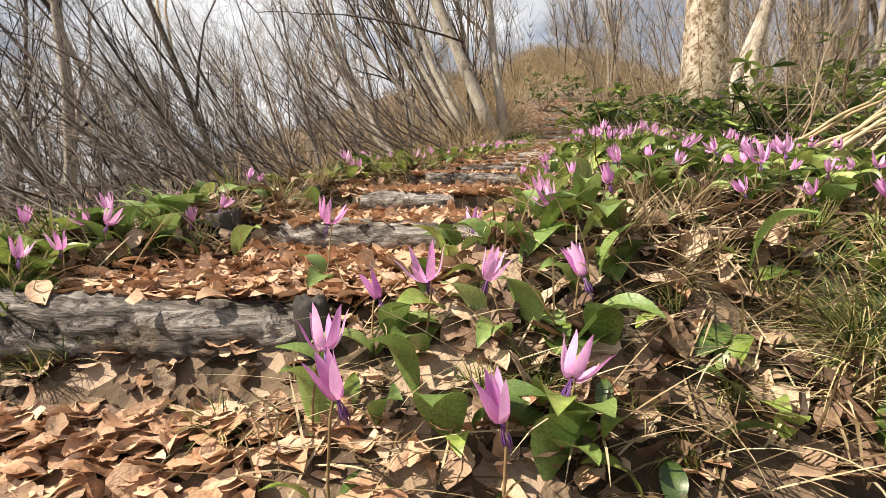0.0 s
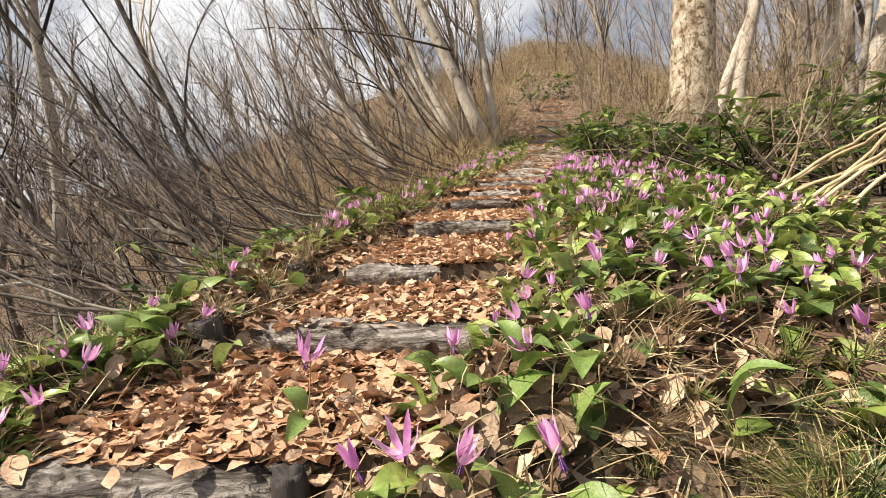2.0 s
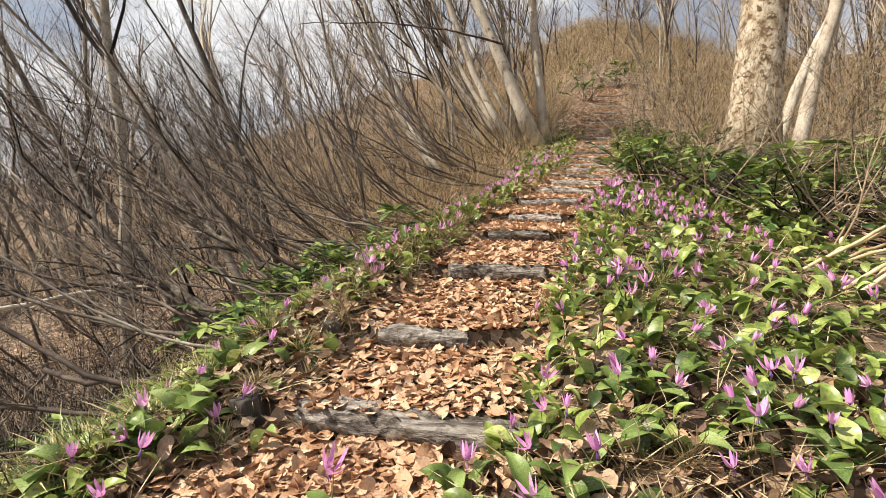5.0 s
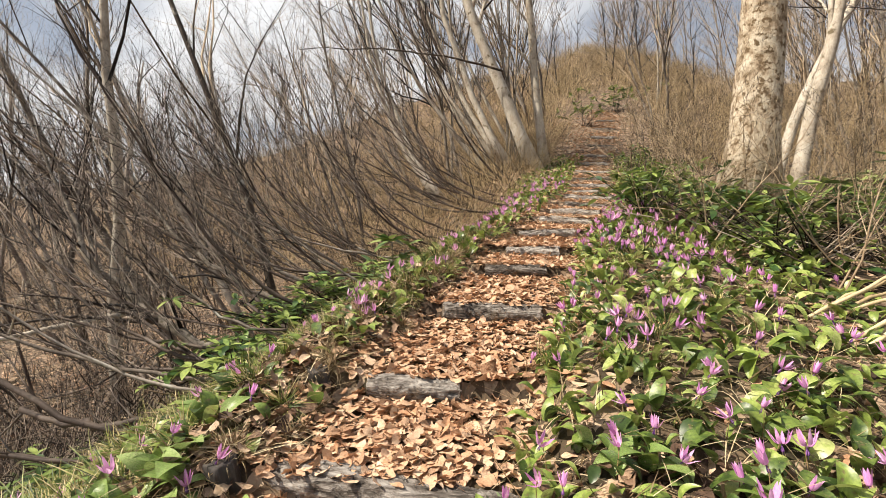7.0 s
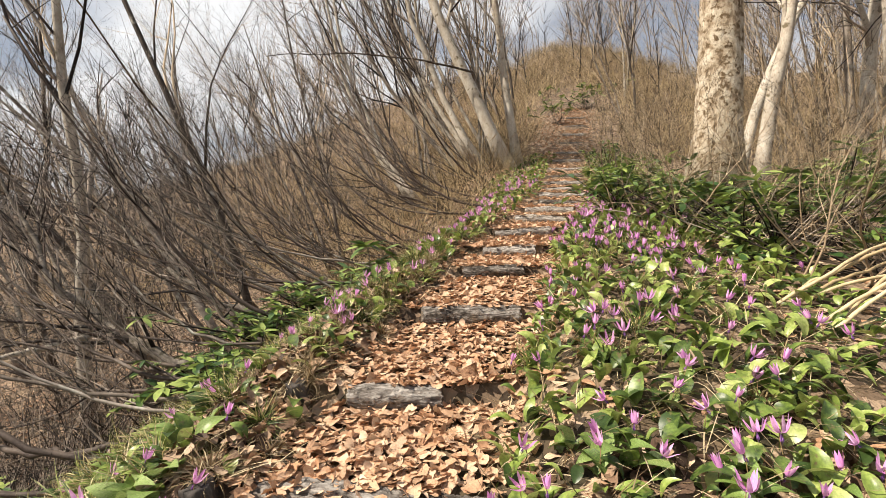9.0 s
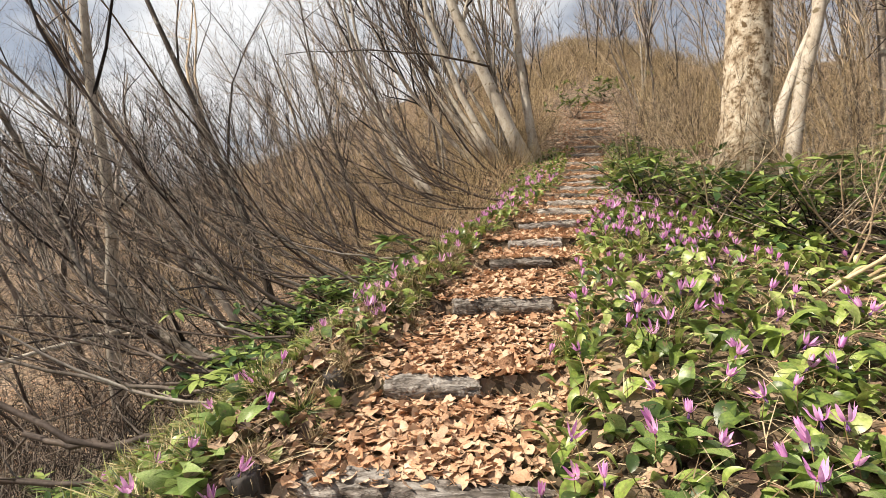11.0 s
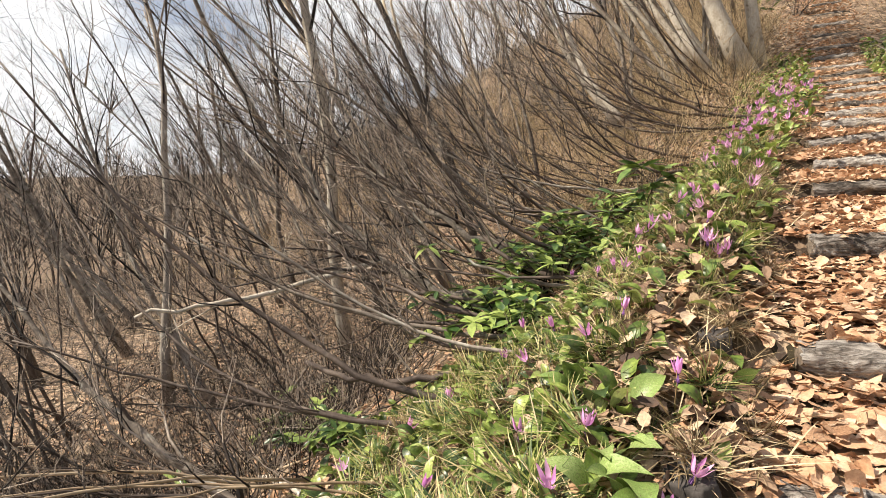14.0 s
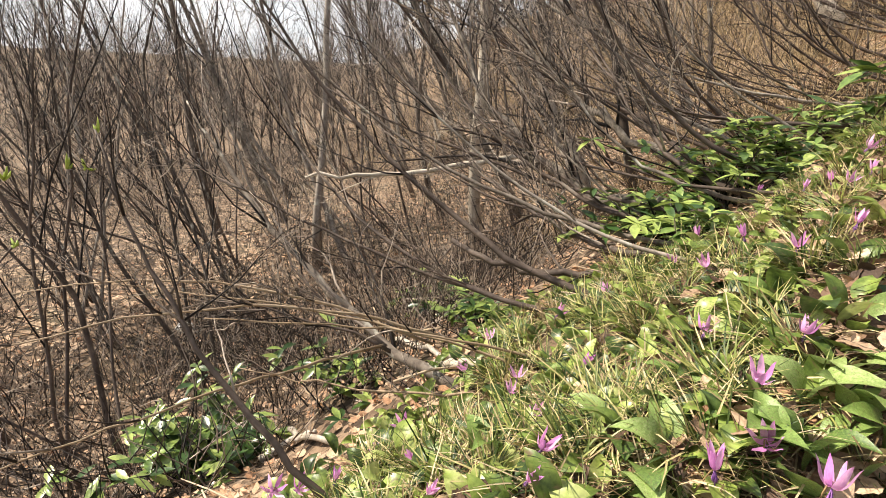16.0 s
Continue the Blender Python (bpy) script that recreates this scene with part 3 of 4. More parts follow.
bowed_stem("bowed_stem", 15, (-1.76, 3.30, 0.72), (-2.35, 3.06, 0.45), (-3.15, 3.16, 0.62), 0.028, "broken dark branch lying out over the slope", "branch", DK, 3, 0.5, thin=0.7)
bowed_stem("bowed_stem", 16, (-3.13, 3.17, 0.60), (-3.21, 3.04, 0.44), (-3.39, 2.80, 0.05), 0.009, "dead hanging side branch of the broken branch", "branch", DK, 2, 0.3)
bowed_stem("dead_branch", 17, (-3.28, 4.28, 1.13), (-3.79, 3.67, 0.98), (-4.52, 2.90, 0.95), 0.028, "bleached dead branch caught in the thicket", "branch", M_DEADWOOD, 4, 0.5, thin=0.5, twig=M_DEADWOOD)
bowed_stem("bowed_stem", 18, (-1.58, 4.08, 1.11), (-2.20, 4.29, 1.18), (-3.09, 5.00, 2.42), 0.022, BL, "shrub", DK, 14, 1.0)
bowed_stem("bowed_stem", 19, (-1.41, 4.09, 1.06), (-2.21, 4.40, 1.30), (-3.51, 4.97, 2.73), 0.020, BL, "shrub", DK, 14, 1.0)
bowed_stem("bowed_stem", 20, (-1.69, 3.61, 0.86), (-2.66, 3.84, 0.78), (-4.24, 4.37, 2.21), 0.022, BL, "shrub", DK, 16, 1.0)
bowed_stem("bowed_stem", 21, (-1.73, 3.61, 0.89), (-2.94, 3.64, 0.58), (-4.69, 3.72, 1.47), 0.016, BL, "shrub", DK, 14, 1.0)
# thin wands that sweep across in front of the thicket
for i, (b_, k_, t_) in enumerate([
        ((-1.75, 2.24, 0.50), (-2.32, 2.04, 0.64), (-3.11, 1.29, 0.70)), ((-1.81, 2.18, 0.44), (-2.47, 2.06, 0.63), (-3.55, 1.11, 0.80)),
        ((-1.85, 2.16, 0.43), (-2.51, 1.85, 0.21), (-3.28, 1.49, 0.29)), ((-2.50, 2.10, 0.51), (-3.10, 1.46, 0.87), (-3.39, 0.59, 0.71)),
        ((-2.65, 2.09, 0.46), (-3.31, 1.52, 0.89), (-3.73, 0.80, 0.80)), ((-2.85, 1.96, 0.34), (-3.02, 1.14, 0.44), (-3.04, 0.51, 0.46))]):
    bowed_stem("wand", 30 + i, b_, k_, t_, 0.0085, "thin bare brown wand arching over the slope", "branch", M_TWIG_FAR, 5, 0.35, "thin wands over the slope")
for i in range(30):
    rnd = np.random.RandomState(700 + i)
    y = 2.6 + 8.5 * rnd.rand()
    x = float(np.interp(y, CENTRE_Y, CENTRE_X)) - 1.25 - 0.9 * rnd.rand()
    b_ = np.array((x, y, land_at(x, y)))
    reach = rnd.uniform(1.8, 3.6)
    k_ = b_ + np.array((-0.5 * reach, rnd.uniform(-0.5, 0.1), rnd.uniform(-0.25, 0.15)))
    t_ = b_ + np.array((-reach, rnd.uniform(-1.2, 0.2), rnd.uniform(0.5, 2.6)))
    bowed_stem("bowed_stem", 740 + i, b_, k_, t_, rnd.uniform(0.011, 0.026), BL, "shrub", DK if i % 3 else GR, 9, 0.8, "bowed stems of the slope")
bud_shrub = bowed_stem("budding_sapling", 40, (-2.14, 1.19, 0.38), (-2.77, 1.01, 0.75), (-3.19, 1.05, 1.50), 0.013, "dark thin sapling with opening green buds", "shrub", M_TWIG, 9, 0.5)
rnd = np.random.RandomState(9)
for q in ((-3.19, 1.06, 1.49), (-3.21, 0.95, 1.37), (-3.19, 1.00, 1.37), (-3.14, 0.77, 1.36), (-3.10, 0.75, 1.16)):
    so = Soup()
    for k in range(4):
        d = rnd.normal(0, 0.008, 3)
        so.tube([(0, 0, 0), d + (0, 0, 0.012), d * 1.6 + (0, 0, 0.028)], [0.003, 0.005, 0.001], 5)
    b_ = part("bud", so.mesh("bud", M_BUD), bud_shrub, "fresh green leaf bud")
    b_.location = Vector(q) - bud_shrub.location

thicket = [(-1.1, 5.6), (-1.5, 6.4), (-0.6, 7.2), (-1.4, 7.8), (-0.6, 8.8), (0.1, 9.8), (-1.8, 9.6), (0.8, 11.6), (-0.2, 12.0),
           (-3.3, 8.6), (-2.4, 11.6), (-5.9, 5.3), (-5.6, 2.4), (-5.0, 8.2), (-6.4, 6.6), (-6.8, 3.6), (-7.4, 8.6), (-5.8, 10.6), (-3.8, 12.6), (-4.9, 1.2), (-6.2, 0.6), (-7.6, 1.9), (-8.6, 4.4), (-9.4, 2.4), (-8.8, 6.8), (-9.8, 0.4)]
for i, (x, y) in enumerate(thicket):
    rnd = np.random.RandomState(100 + i)
    low = x < -3.5
    stems = []
    for k in range(rnd.randint(3, 7)):
        stems.append(((rnd.uniform(-0.25, 0.25), rnd.uniform(-0.3, 0.3), 0), (-1.0 + rnd.uniform(-0.2, 0.35) + (0.45 if low else 0), rnd.uniform(-0.5, 0.2), 0.22 + rnd.uniform(-0.1, 0.5) + (0.5 if low else 0)),
                      rnd.uniform(3.0, 6.2), rnd.uniform(0.011, 0.028), (0.15, 0, rnd.uniform(0.35, 0.95))))
    bare_tree("bent_shrub", 200 + i, stand(x, y), stems, BRUSH, M_TWIG if i % 3 else M_BARK_GREY, "leafless grey-brown shrub bent downhill by snow", "shrub", "bent shrubs of the thicket")
# dry stems on the other bank
for i, (x, y) in enumerate([(2.5, 4.7), (2.3, 5.6), (2.9, 5.5), (3.3, 3.6), (3.9, 4.4), (4.4, 5.4), (3.0, 7.6), (2.9, 8.6), (3.6, 9.4), (5.2, 6.6), (4.4, 9.8), (2.8, 3.6), (3.2, 4.4), (3.6, 5.3), (2.7, 4.9)]):
    rnd = np.random.RandomState(150 + i)
    stems = [((rnd.uniform(-0.3, 0.3), rnd.uniform(-0.3, 0.3), 0), (rnd.uniform(-0.7, 0.7), rnd.uniform(-0.5, 0.3), rnd.uniform(0.3, 0.8)), rnd.uniform(1.0, 1.9), rnd.uniform(0.005, 0.010), (0.1, 0, 0.0)) for k in range(6)]
    bare_tree("dry_bush", 260 + i, stand(x, y), stems, BRUSH, M_TWIG_FAR, "tangle of dry tan stems on the bank", "shrub", "dry bushes of the bank", M_TWIG_FAR)
for i in range(9):
    rnd = np.random.RandomState(170 + i)
    b_ = np.array((2.25 + rnd.uniform(-0.15, 0.2), 2.9 + rnd.uniform(-0.3, 0.35), 0))
    b_[2] = land_at(b_[0], b_[1]) + 0.02
    d = np.array((rnd.uniform(0.9, 1.5), rnd.uniform(-0.5, 0.4), rnd.uniform(0.15, 0.95)))
    bowed_stem("dry_cane", 180 + i, b_, b_ + d * 0.5 + (0, 0, 0.05), b_ + d, 0.012, "dry straw-coloured cane lying on the bank", "cane", M_CANE, 0, group="dry canes of the bank", thin=0.6)

# trees of the valley and hill, built a few times and repeated
bare_tree("bare_tree", 301, stand(-4.95, 6.4), [((0, 0, 0), (-0.14, 0, 1), 9.0, 0.105, (0, 0, 0.1))], MID, M_BARK_PALE, "pale straight trunk standing in the hollow", "tree", "bare trees of the wood")
bare_tree("bare_tree", 302, stand(-7.4, 5.15), [((0, 0, 0), (-0.05, 0, 1), 9.0, 0.075, (0, 0, 0.1)), ((0.7, 0.25, 0), (-0.5, 0, 0.9), 6.0, 0.06, (0.1, 0, 0.4))], MID, M_BARK_GREY, "grey forked trunk standing in the hollow", "tree", "bare trees of the wood")
wood = []
for i in range(6):
    rnd = np.random.RandomState(300 + i)
    stems = [((rnd.uniform(-0.3, 0.3), rnd.uniform(-0.3, 0.3), 0), (rnd.uniform(-0.3, 0.0), rnd.uniform(-0.1, 0.1), 1), rnd.uniform(7, 11), rnd.uniform(0.035, 0.08), (0, 0, 0.3)) for k in range(1 + i % 3)]
    wood.append(bare_tree("bare_tree", 310 + i, pose(0, 0, 0), stems, MID, M_BARK_GREY if i % 2 else M_BARK_MOTTLED, "leafless slender grey tree in the wood", "tree", "bare trees of the wood", M_TWIG if i < 3 else M_TWIG_FAR))
for i in range(4):
    rnd = np.random.RandomState(350 + i)
    stems = [((rnd.uniform(-0.5, 0.5), rnd.uniform(-0.5, 0.5), 0), (rnd.uniform(-0.6, 0.1), rnd.uniform(-0.3, 0.3), 1), rnd.uniform(2.2, 4.5), rnd.uniform(0.010, 0.022), (-0.1, 0, 0.4)) for k in range(5)]
    wood.append(bare_tree("brushwood", 360 + i, pose(0, 0, 0), stems, BRUSH, M_TWIG if i < 2 else M_GOLD, "leafless brown brushwood on the hillside", "shrub", "brushwood of the hillside", M_TWIG if i < 2 else M_GOLD))
rnd = np.random.RandomState(77)
spots = []
first = [True] * len(wood)
tries = 0
while len(spots) < 265 and tries < 20000:
    tries += 1
    a = radians(rnd.uniform(-58, 88))
    r = 8 + 62 * rnd.rand() ** 1.25
    x, y = -math.sin(a) * r, math.cos(a) * r
    c = float(np.interp(y, CENTRE_Y, CENTRE_X))
    if abs(x - c) < 1.6 + 0.02 * r or (x > c - 4 and y < 13 and x < c + 4.5):
        continue
    if any((x - p) ** 2 + (y - q) ** 2 < (0.5 + 0.02 * r) ** 2 for p, q in spots):
        continue
    if (x < -1 and r < 20 and rnd.rand() < 0.6) or (a > 0.85 and rnd.rand() < 0.6):
        continue
    spots.append((x, y))
    brush = rnd.rand() < (0.5 if x > -6 - 0.1 * y else 0.25)
    dark = 0 if x < -1.5 - 0.25 * y else 1
    k = 6 + 2 * dark + rnd.randint(2) if brush else 3 * dark + rnd.randint(3)
    s = rnd.uniform(0.8, 1.35)
    m = pose(x, y, land_at(x, y) - 0.1, 0, rnd.uniform(-36, -6) if x < -2 and r < 28 else rnd.uniform(-18, -2) if x < 0 else rnd.uniform(-8, 4), rnd.uniform(-25, 25)) @ Matrix.Scale(s, 4)
    if first[k]:
        first[k] = False
        wood[k].matrix_basis = m
    else:
        o = copy_thing(wood[k], pose(0, 0, 0))
        o.matrix_basis = m

# undergrowth too fine to count
rnd = np.random.RandomState(88)
fans = []
for k in range(6):
    so = Soup()
    for j in range(28):
        d = np.array((rnd.normal(-0.15, 0.35), rnd.normal(0, 0.35), rnd.uniform(0.5, 1.1)))
        p0 = np.array((rnd.normal(0, 0.25), rnd.normal(0, 0.25), -0.05))
        L = rnd.uniform(0.5, 1.25)
        if j > 9:
            p0 = p0 + d * rnd.uniform(0.2, 0.6)
            d = d + rnd.normal(0, 0.5, 3)
            L *= 0.6
        so.tube(polyline(rnd, p0, d, L, 3, 0.22, (0, 0, 0.1)), [0.0055, 0.0045, 0.003, 0.0015], 3, cap=False)
    fans.append((np.concatenate(so.v), so.f))


def fan_mats(count, pick, lo, hi):
    mats = []
    while len(mats) < count:
        q = pick()
        if q is None:
            continue
        x, y = q
        mats.append(pose(x, y, land_at(x, y), rnd.uniform(-12, 12), rnd.uniform(-12, 12), rnd.uniform(0, 360)) @ Matrix.Scale(rnd.uniform(lo, hi), 4))
    return mats


def hill_pick():
    y = 14 + 54 * rnd.rand() ** 1.05
    x = float(np.interp(y, CENTRE_Y, CENTRE_X)) + rnd.normal(-0.15 * y, 0.55 * y)
    return None if abs(x - float(np.interp(y, CENTRE_Y, CENTRE_X))) < 1.9 and y < 30 else (x, y)


def valley_pick():
    x, y = -3.6 - 36 * rnd.rand() ** 1.3, rnd.uniform(-4, 26)
    return None if x > -0.8 - 0.5 * y and x > -5 else (x, y)


def near_hollow_pick():
    return rnd.uniform(-7.5, -3.0), rnd.uniform(0.3, 6.5)


def edge_pick():
    y = rnd.uniform(5.5, 22)
    return float(np.interp(y, CENTRE_Y, CENTRE_X)) - rnd.uniform(1.5, 5.5), y


def crest_pick():
    y = rnd.uniform(24, 66)
    x = float(np.interp(y, CENTRE_Y, CENTRE_X)) + rnd.normal(-2, 9)
    return None if abs(x - float(np.interp(y, CENTRE_Y, CENTRE_X))) < 1.9 and y < 32 else (x, y)


def far_pick():
    a = radians(rnd.uniform(-62, 100) if rnd.rand() < 0.65 else rnd.uniform(35, 100))
    r = 30 + 120 * rnd.rand()
    return -math.sin(a) * r, math.cos(a) * r


far_trees = []
for k in range(4):
    so = Soup()
    trunk = polyline(rnd, (0, 0, -0.3), (-0.1, 0, 1), 9.0, 5, 0.05, (0, 0, 0.1))
    so.tube(trunk, [0.075, 0.065, 0.05, 0.04, 0.025, 0.012], 4, cap=False)
    for j in range(34):
        i = rnd.randint(1, 6)
        so.tube(polyline(rnd, trunk[i], (rnd.normal(0, 0.6), rnd.normal(0, 0.6), 1), rnd.uniform(1.5, 4), 2, 0.15, (0, 0, 0.3)), [0.03, 0.02, 0.008], 3, cap=False)
    far_trees.append((np.concatenate(so.v), so.f))
tagged(new("far_wood", scatter("far_wood", far_trees, fan_mats(680, far_pick, 0.6, 1.1), M_TWIG)), "leafless wood covering the far slopes", "wood", kind="stuff")
tagged(new("hill_brush", scatter("hill_brush", fans, fan_mats(2300, hill_pick, 0.8, 1.8) + fan_mats(600, crest_pick, 1.0, 2.0) + fan_mats(420, edge_pick, 0.4, 0.95), M_GOLD)), "tangled tan undergrowth covering the hillside", "undergrowth", kind="stuff")
tagged(new("hollow_brush", scatter("hollow_brush", fans, fan_mats(1700, valley_pick, 0.4, 1.1) + fan_mats(170, near_hollow_pick, 0.5, 1.0), M_TWIG)), "thin brown undergrowth in the hollow", "undergrowth", kind="stuff")
q = (-7.32, 2.89, -1.47)
so = Soup()
so.tube([(-0.16, 0, 0), (-0.08, 0.01, 0.03), (0.05, 0, 0.045), (0.15, 0.02, 0.02), (0.19, 0.02, 0)], [0.02, 0.07, 0.08, 0.05, 0.015], 9)
snow = new("snow_patch", so.mesh("snow_patch", M_SNOW))
snow.matrix_basis = pose(q[0], q[1], q[2] + 0.02, 0, 0, 30)
tagged(snow, "small leftover patch of white snow in the hollow", "snow")
for i, (b_, t_) in enumerate([((-4.69, 2.18, -1.22), (-2.97, 1.81, -0.25)), ((-4.21, 3.67, -0.83), (-2.61, 2.45, 0.14)), ((-2.75, 2.42, 0.03), (-2.21, 2.23, 0.35)), ((-3.63, 1.78, -0.70), (-3.31, 1.96, -0.45)), ((-2.28, 3.09, 0.39), (-1.92, 2.84, 0.59))]):
    b_, t_ = np.array(b_) + (0, 0, 0.03), np.array(t_) + (0, 0, 0.03)
    bowed_stem("fallen_branch", 800 + i, b_, (b_ + t_) / 2 + (0, 0, 0.03), t_, 0.028, "bleached fallen branch lying in the hollow", "branch", M_DEADWOOD, 0, group="fallen branches of the hollow", thin=0.6)
q = np.array((2.93, 8.36, 2.74))
bowed_stem("sapling", 820, q, q + (-0.05, 0, 0.7), q + (-0.12, 0.1, 1.3), 0.009, "thin upright leafless sapling beside the path", "shrub", M_TWIG, 5, 0.3)
sticks = []
for k in range(4):
    so = Soup()
    so.tube(polyline(rnd, (-0.5, 0, 0), (1, 0, 0), 1.0, 4, 0.12, (0, 0, 0)), [0.008, 0.009, 0.007, 0.005, 0.003], 4)
    sticks.append((np.concatenate(so.v), so.f))
mats = []
for k in range(900):
    x, y = rnd.uniform(-12, -1.6), rnd.uniform(0.2, 14)
    mats.append(pose(x, y, land_at(x, y) + 0.02, 0, rnd.uniform(-25, 25), rnd.uniform(0, 360)) @ Matrix.Scale(rnd.uniform(0.3, 1.2), 4))
tagged(new("fallen_sticks", scatter("fallen_sticks", sticks, mats, M_TWIG_FAR)), "fallen dry sticks strewn on the slope", "sticks", kind="stuff")


# ---- evergreen shrubs ----
def evergreen(x, y, height, spread, whorls, seed, leaf_len, label, lean=(0, 0)):
    """Woody stems that end in whorls of long leathery leaves."""
    rnd = np.random.RandomState(seed)
    root = thing("evergreen_shrub", stand(x, y, 0.03), label, "shrub", "evergreen shrubs of the banks")
    st, mats = Soup(), []
    temps = []
    for k in range(5):
        n = 5
        t = np.linspace(0, 1, n)
        droop = rnd.uniform(0.1, 0.5)
        cen = np.stack([t, 0.04 * np.sin(t * 3 + k), -droop * t * t * 0.6], -1)
        temps.append(strip(cen, np.array((0.03, 0.14, 0.18, 0.12, 0.005)), (0, 1, 0), 0.25))
    for wv in range(whorls):
        b = np.array((rnd.normal(0, spread * 0.25), rnd.normal(0, spread * 0.25), 0))
        top = np.array((rnd.normal(0, spread) + lean[0], rnd.normal(0, spread) + lean[1], height * rnd.uniform(0.35, 1.05)))
        pts = polyline(rnd, b, top - b + np.array((0, 0, height * 0.3)), np.linalg.norm(top - b), 4, 0.10, (0, 0, 0))
        st.tube(pts, np.linspace(0.008, 0.004, 5), 4)
        for q in range(rnd.randint(6, 10)):
            tilt = rnd.uniform(-35, 25)
            pos = pts[-1] if q < 6 else pts[-2] * 0.6 + pts[-1] * 0.4
            mats.append(pose(*pos, rnd.uniform(-25, 25), tilt, rnd.uniform(0, 360)) @ Matrix.Scale(leaf_len * rnd.uniform(0.6, 1.15), 4))
    tagged(part("branchwork", st.mesh("branchwork", M_TWIG), root), kind="stuff")
    tagged(part("foliage", scatter("foliage", temps, mats, M_SHRUBLEAF), root), kind="stuff")
    return root


G1 = "low evergreen shrub with glossy dark green leaves"
for i, (x, y, h, w, n, l) in enumerate([
        (2.15, 6.2, 0.55, 0.34, 60, 0.16), (2.55, 6.6, 0.60, 0.36, 50, 0.16), (2.6, 5.4, 0.40, 0.40, 55, 0.14), (3.2, 5.2, 0.55, 0.45, 65, 0.15), (3.7, 4.7, 0.65, 0.5, 70, 0.15),
        (2.9, 4.3, 0.40, 0.45, 55, 0.14), (4.2, 5.6, 0.75, 0.5, 60, 0.16), (4.6, 4.6, 0.9, 0.5, 60, 0.16), (3.4, 3.6, 0.35, 0.4, 45, 0.13), (3.1, 6.2, 0.5, 0.35, 45, 0.15), (5.2, 5.0, 1.3, 0.5, 40, 0.17),
        (-1.55, 4.35, 0.34, 0.30, 60, 0.13), (-1.95, 4.1, 0.34, 0.30, 50, 0.13), (-1.3, 4.95, 0.32, 0.30, 45, 0.13), (-1.75, 3.6, 0.26, 0.22, 36, 0.13), (-1.0, 5.9, 0.36, 0.28, 40, 0.14),
        (4.1, 12.9, 0.7, 0.35, 40, 0.16), (4.6, 21.5, 0.9, 0.6, 40, 0.2), (6.9, 25.5, 1.6, 0.8, 50, 0.25), (-4.05, 1.5, 0.45, 0.30, 60, 0.13), (-3.5, 2.4, 0.25, 0.3, 24, 0.12), (-4.4, 4.6, 0.4, 0.3, 26, 0.13), (-2.9, 3.2, 0.25, 0.3, 24, 0.12)]):
    evergreen(x, y, h * (0.8 + 0.4 * (i % 3) / 2), w, int(n * (0.62 if x > 0 else 1.0)), 600 + i, l * 1.15, G1)
evergreen(-0.85, 5.45, 0.50, 0.08, 5, 12, 0.26, "evergreen shrub with long drooping dark leaves at the path edge")


# ---- fawn lilies ----
rnd = np.random.RandomState(12)


def broad_leaf(rnd):
    """A pointed oval lily leaf, softly channelled along its midrib, with a wavy edge."""
    v, f = [], []
    rise, droop, chan, ph = rnd.uniform(0.2, 0.5), rnd.uniform(0.1, 0.7), rnd.uniform(0.1, 0.55), rnd.rand(2) * 6.28
    wide = rnd.uniform(0.22, 0.29)
    for i in range(9):
        u = i / 8
        w = wide * math.sin(math.pi * (0.03 + 0.97 * u) ** 0.9) ** 0.8 + 0.003
        for s in (-1, -0.5, 0, 0.5, 1):
            z = rise * math.sin(u * 2.0) - droop * 0.6 * u * u + chan * w * abs(s) ** 1.6 + 0.02 * math.sin(8 * u + ph[0] + 2 * s) * abs(s)
            v.append((u, s * w * (1 - 0.15 * chan) + 0.03 * math.sin(3 * u + ph[1]), z))
    for i in range(8):
        for j in range(4):
            f.append((5 * i + j, 5 * i + j + 1, 5 * i + j + 6, 5 * i + j + 5))
    return np.array(v), f


BED_LEAVES = [broad_leaf(rnd) for k in range(14)]
LEAF_MESHES = [raw_mesh("lily_leaf", *broad_leaf(rnd), M_LILYLEAF) for k in range(6)]


def petal_mesh(opening):
    """A narrow petal that sweeps out from the throat and back up to a point."""
    t = np.linspace(0, 1, 8)
    r = 0.004 + opening * np.sin(np.minimum(t * 2.2, 1.57)) * 0.6 + opening * 0.55 * t * t
    z = -0.012 * np.sin(np.minimum(t * 4, 3.14)) + 0.072 * np.maximum(t - 0.08, 0) ** 1.1
    w = 0.50 * np.array((0.006, 0.012, 0.017, 0.0195, 0.0185, 0.015, 0.009, 0.0008))
    v, f = strip(np.stack([r, np.zeros(8), z], -1), w, (0, 1, 0), 0.0)
    v[:, 0] -= 0.35 * np.abs(v[:, 1])
    return raw_mesh("petal", v, f, M_PETAL)


def stamen_mesh():
    so = Soup()
    for k in range(6):
        a = k * 1.047
        so.tube([(0, 0, 0), (0.004 * math.cos(a), 0.004 * math.sin(a), -0.018), (0.006 * math.cos(a), 0.006 * math.sin(a), -0.030), (0.0055 * math.cos(a), 0.0055 * math.sin(a), -0.040)], [0.0007, 0.0008, 0.0018, 0.0012], 4)
    so.tube([(0, 0, 0), (0, 0.001, -0.03), (0.001, 0, -0.052)], [0.001, 0.001, 0.0014], 4)
    return so.mesh("stamen", M_STAMEN)


STAMENS = stamen_mesh()
PETALS = [petal_mesh(o) for o in (0.016, 0.027, 0.038, 0.050)]


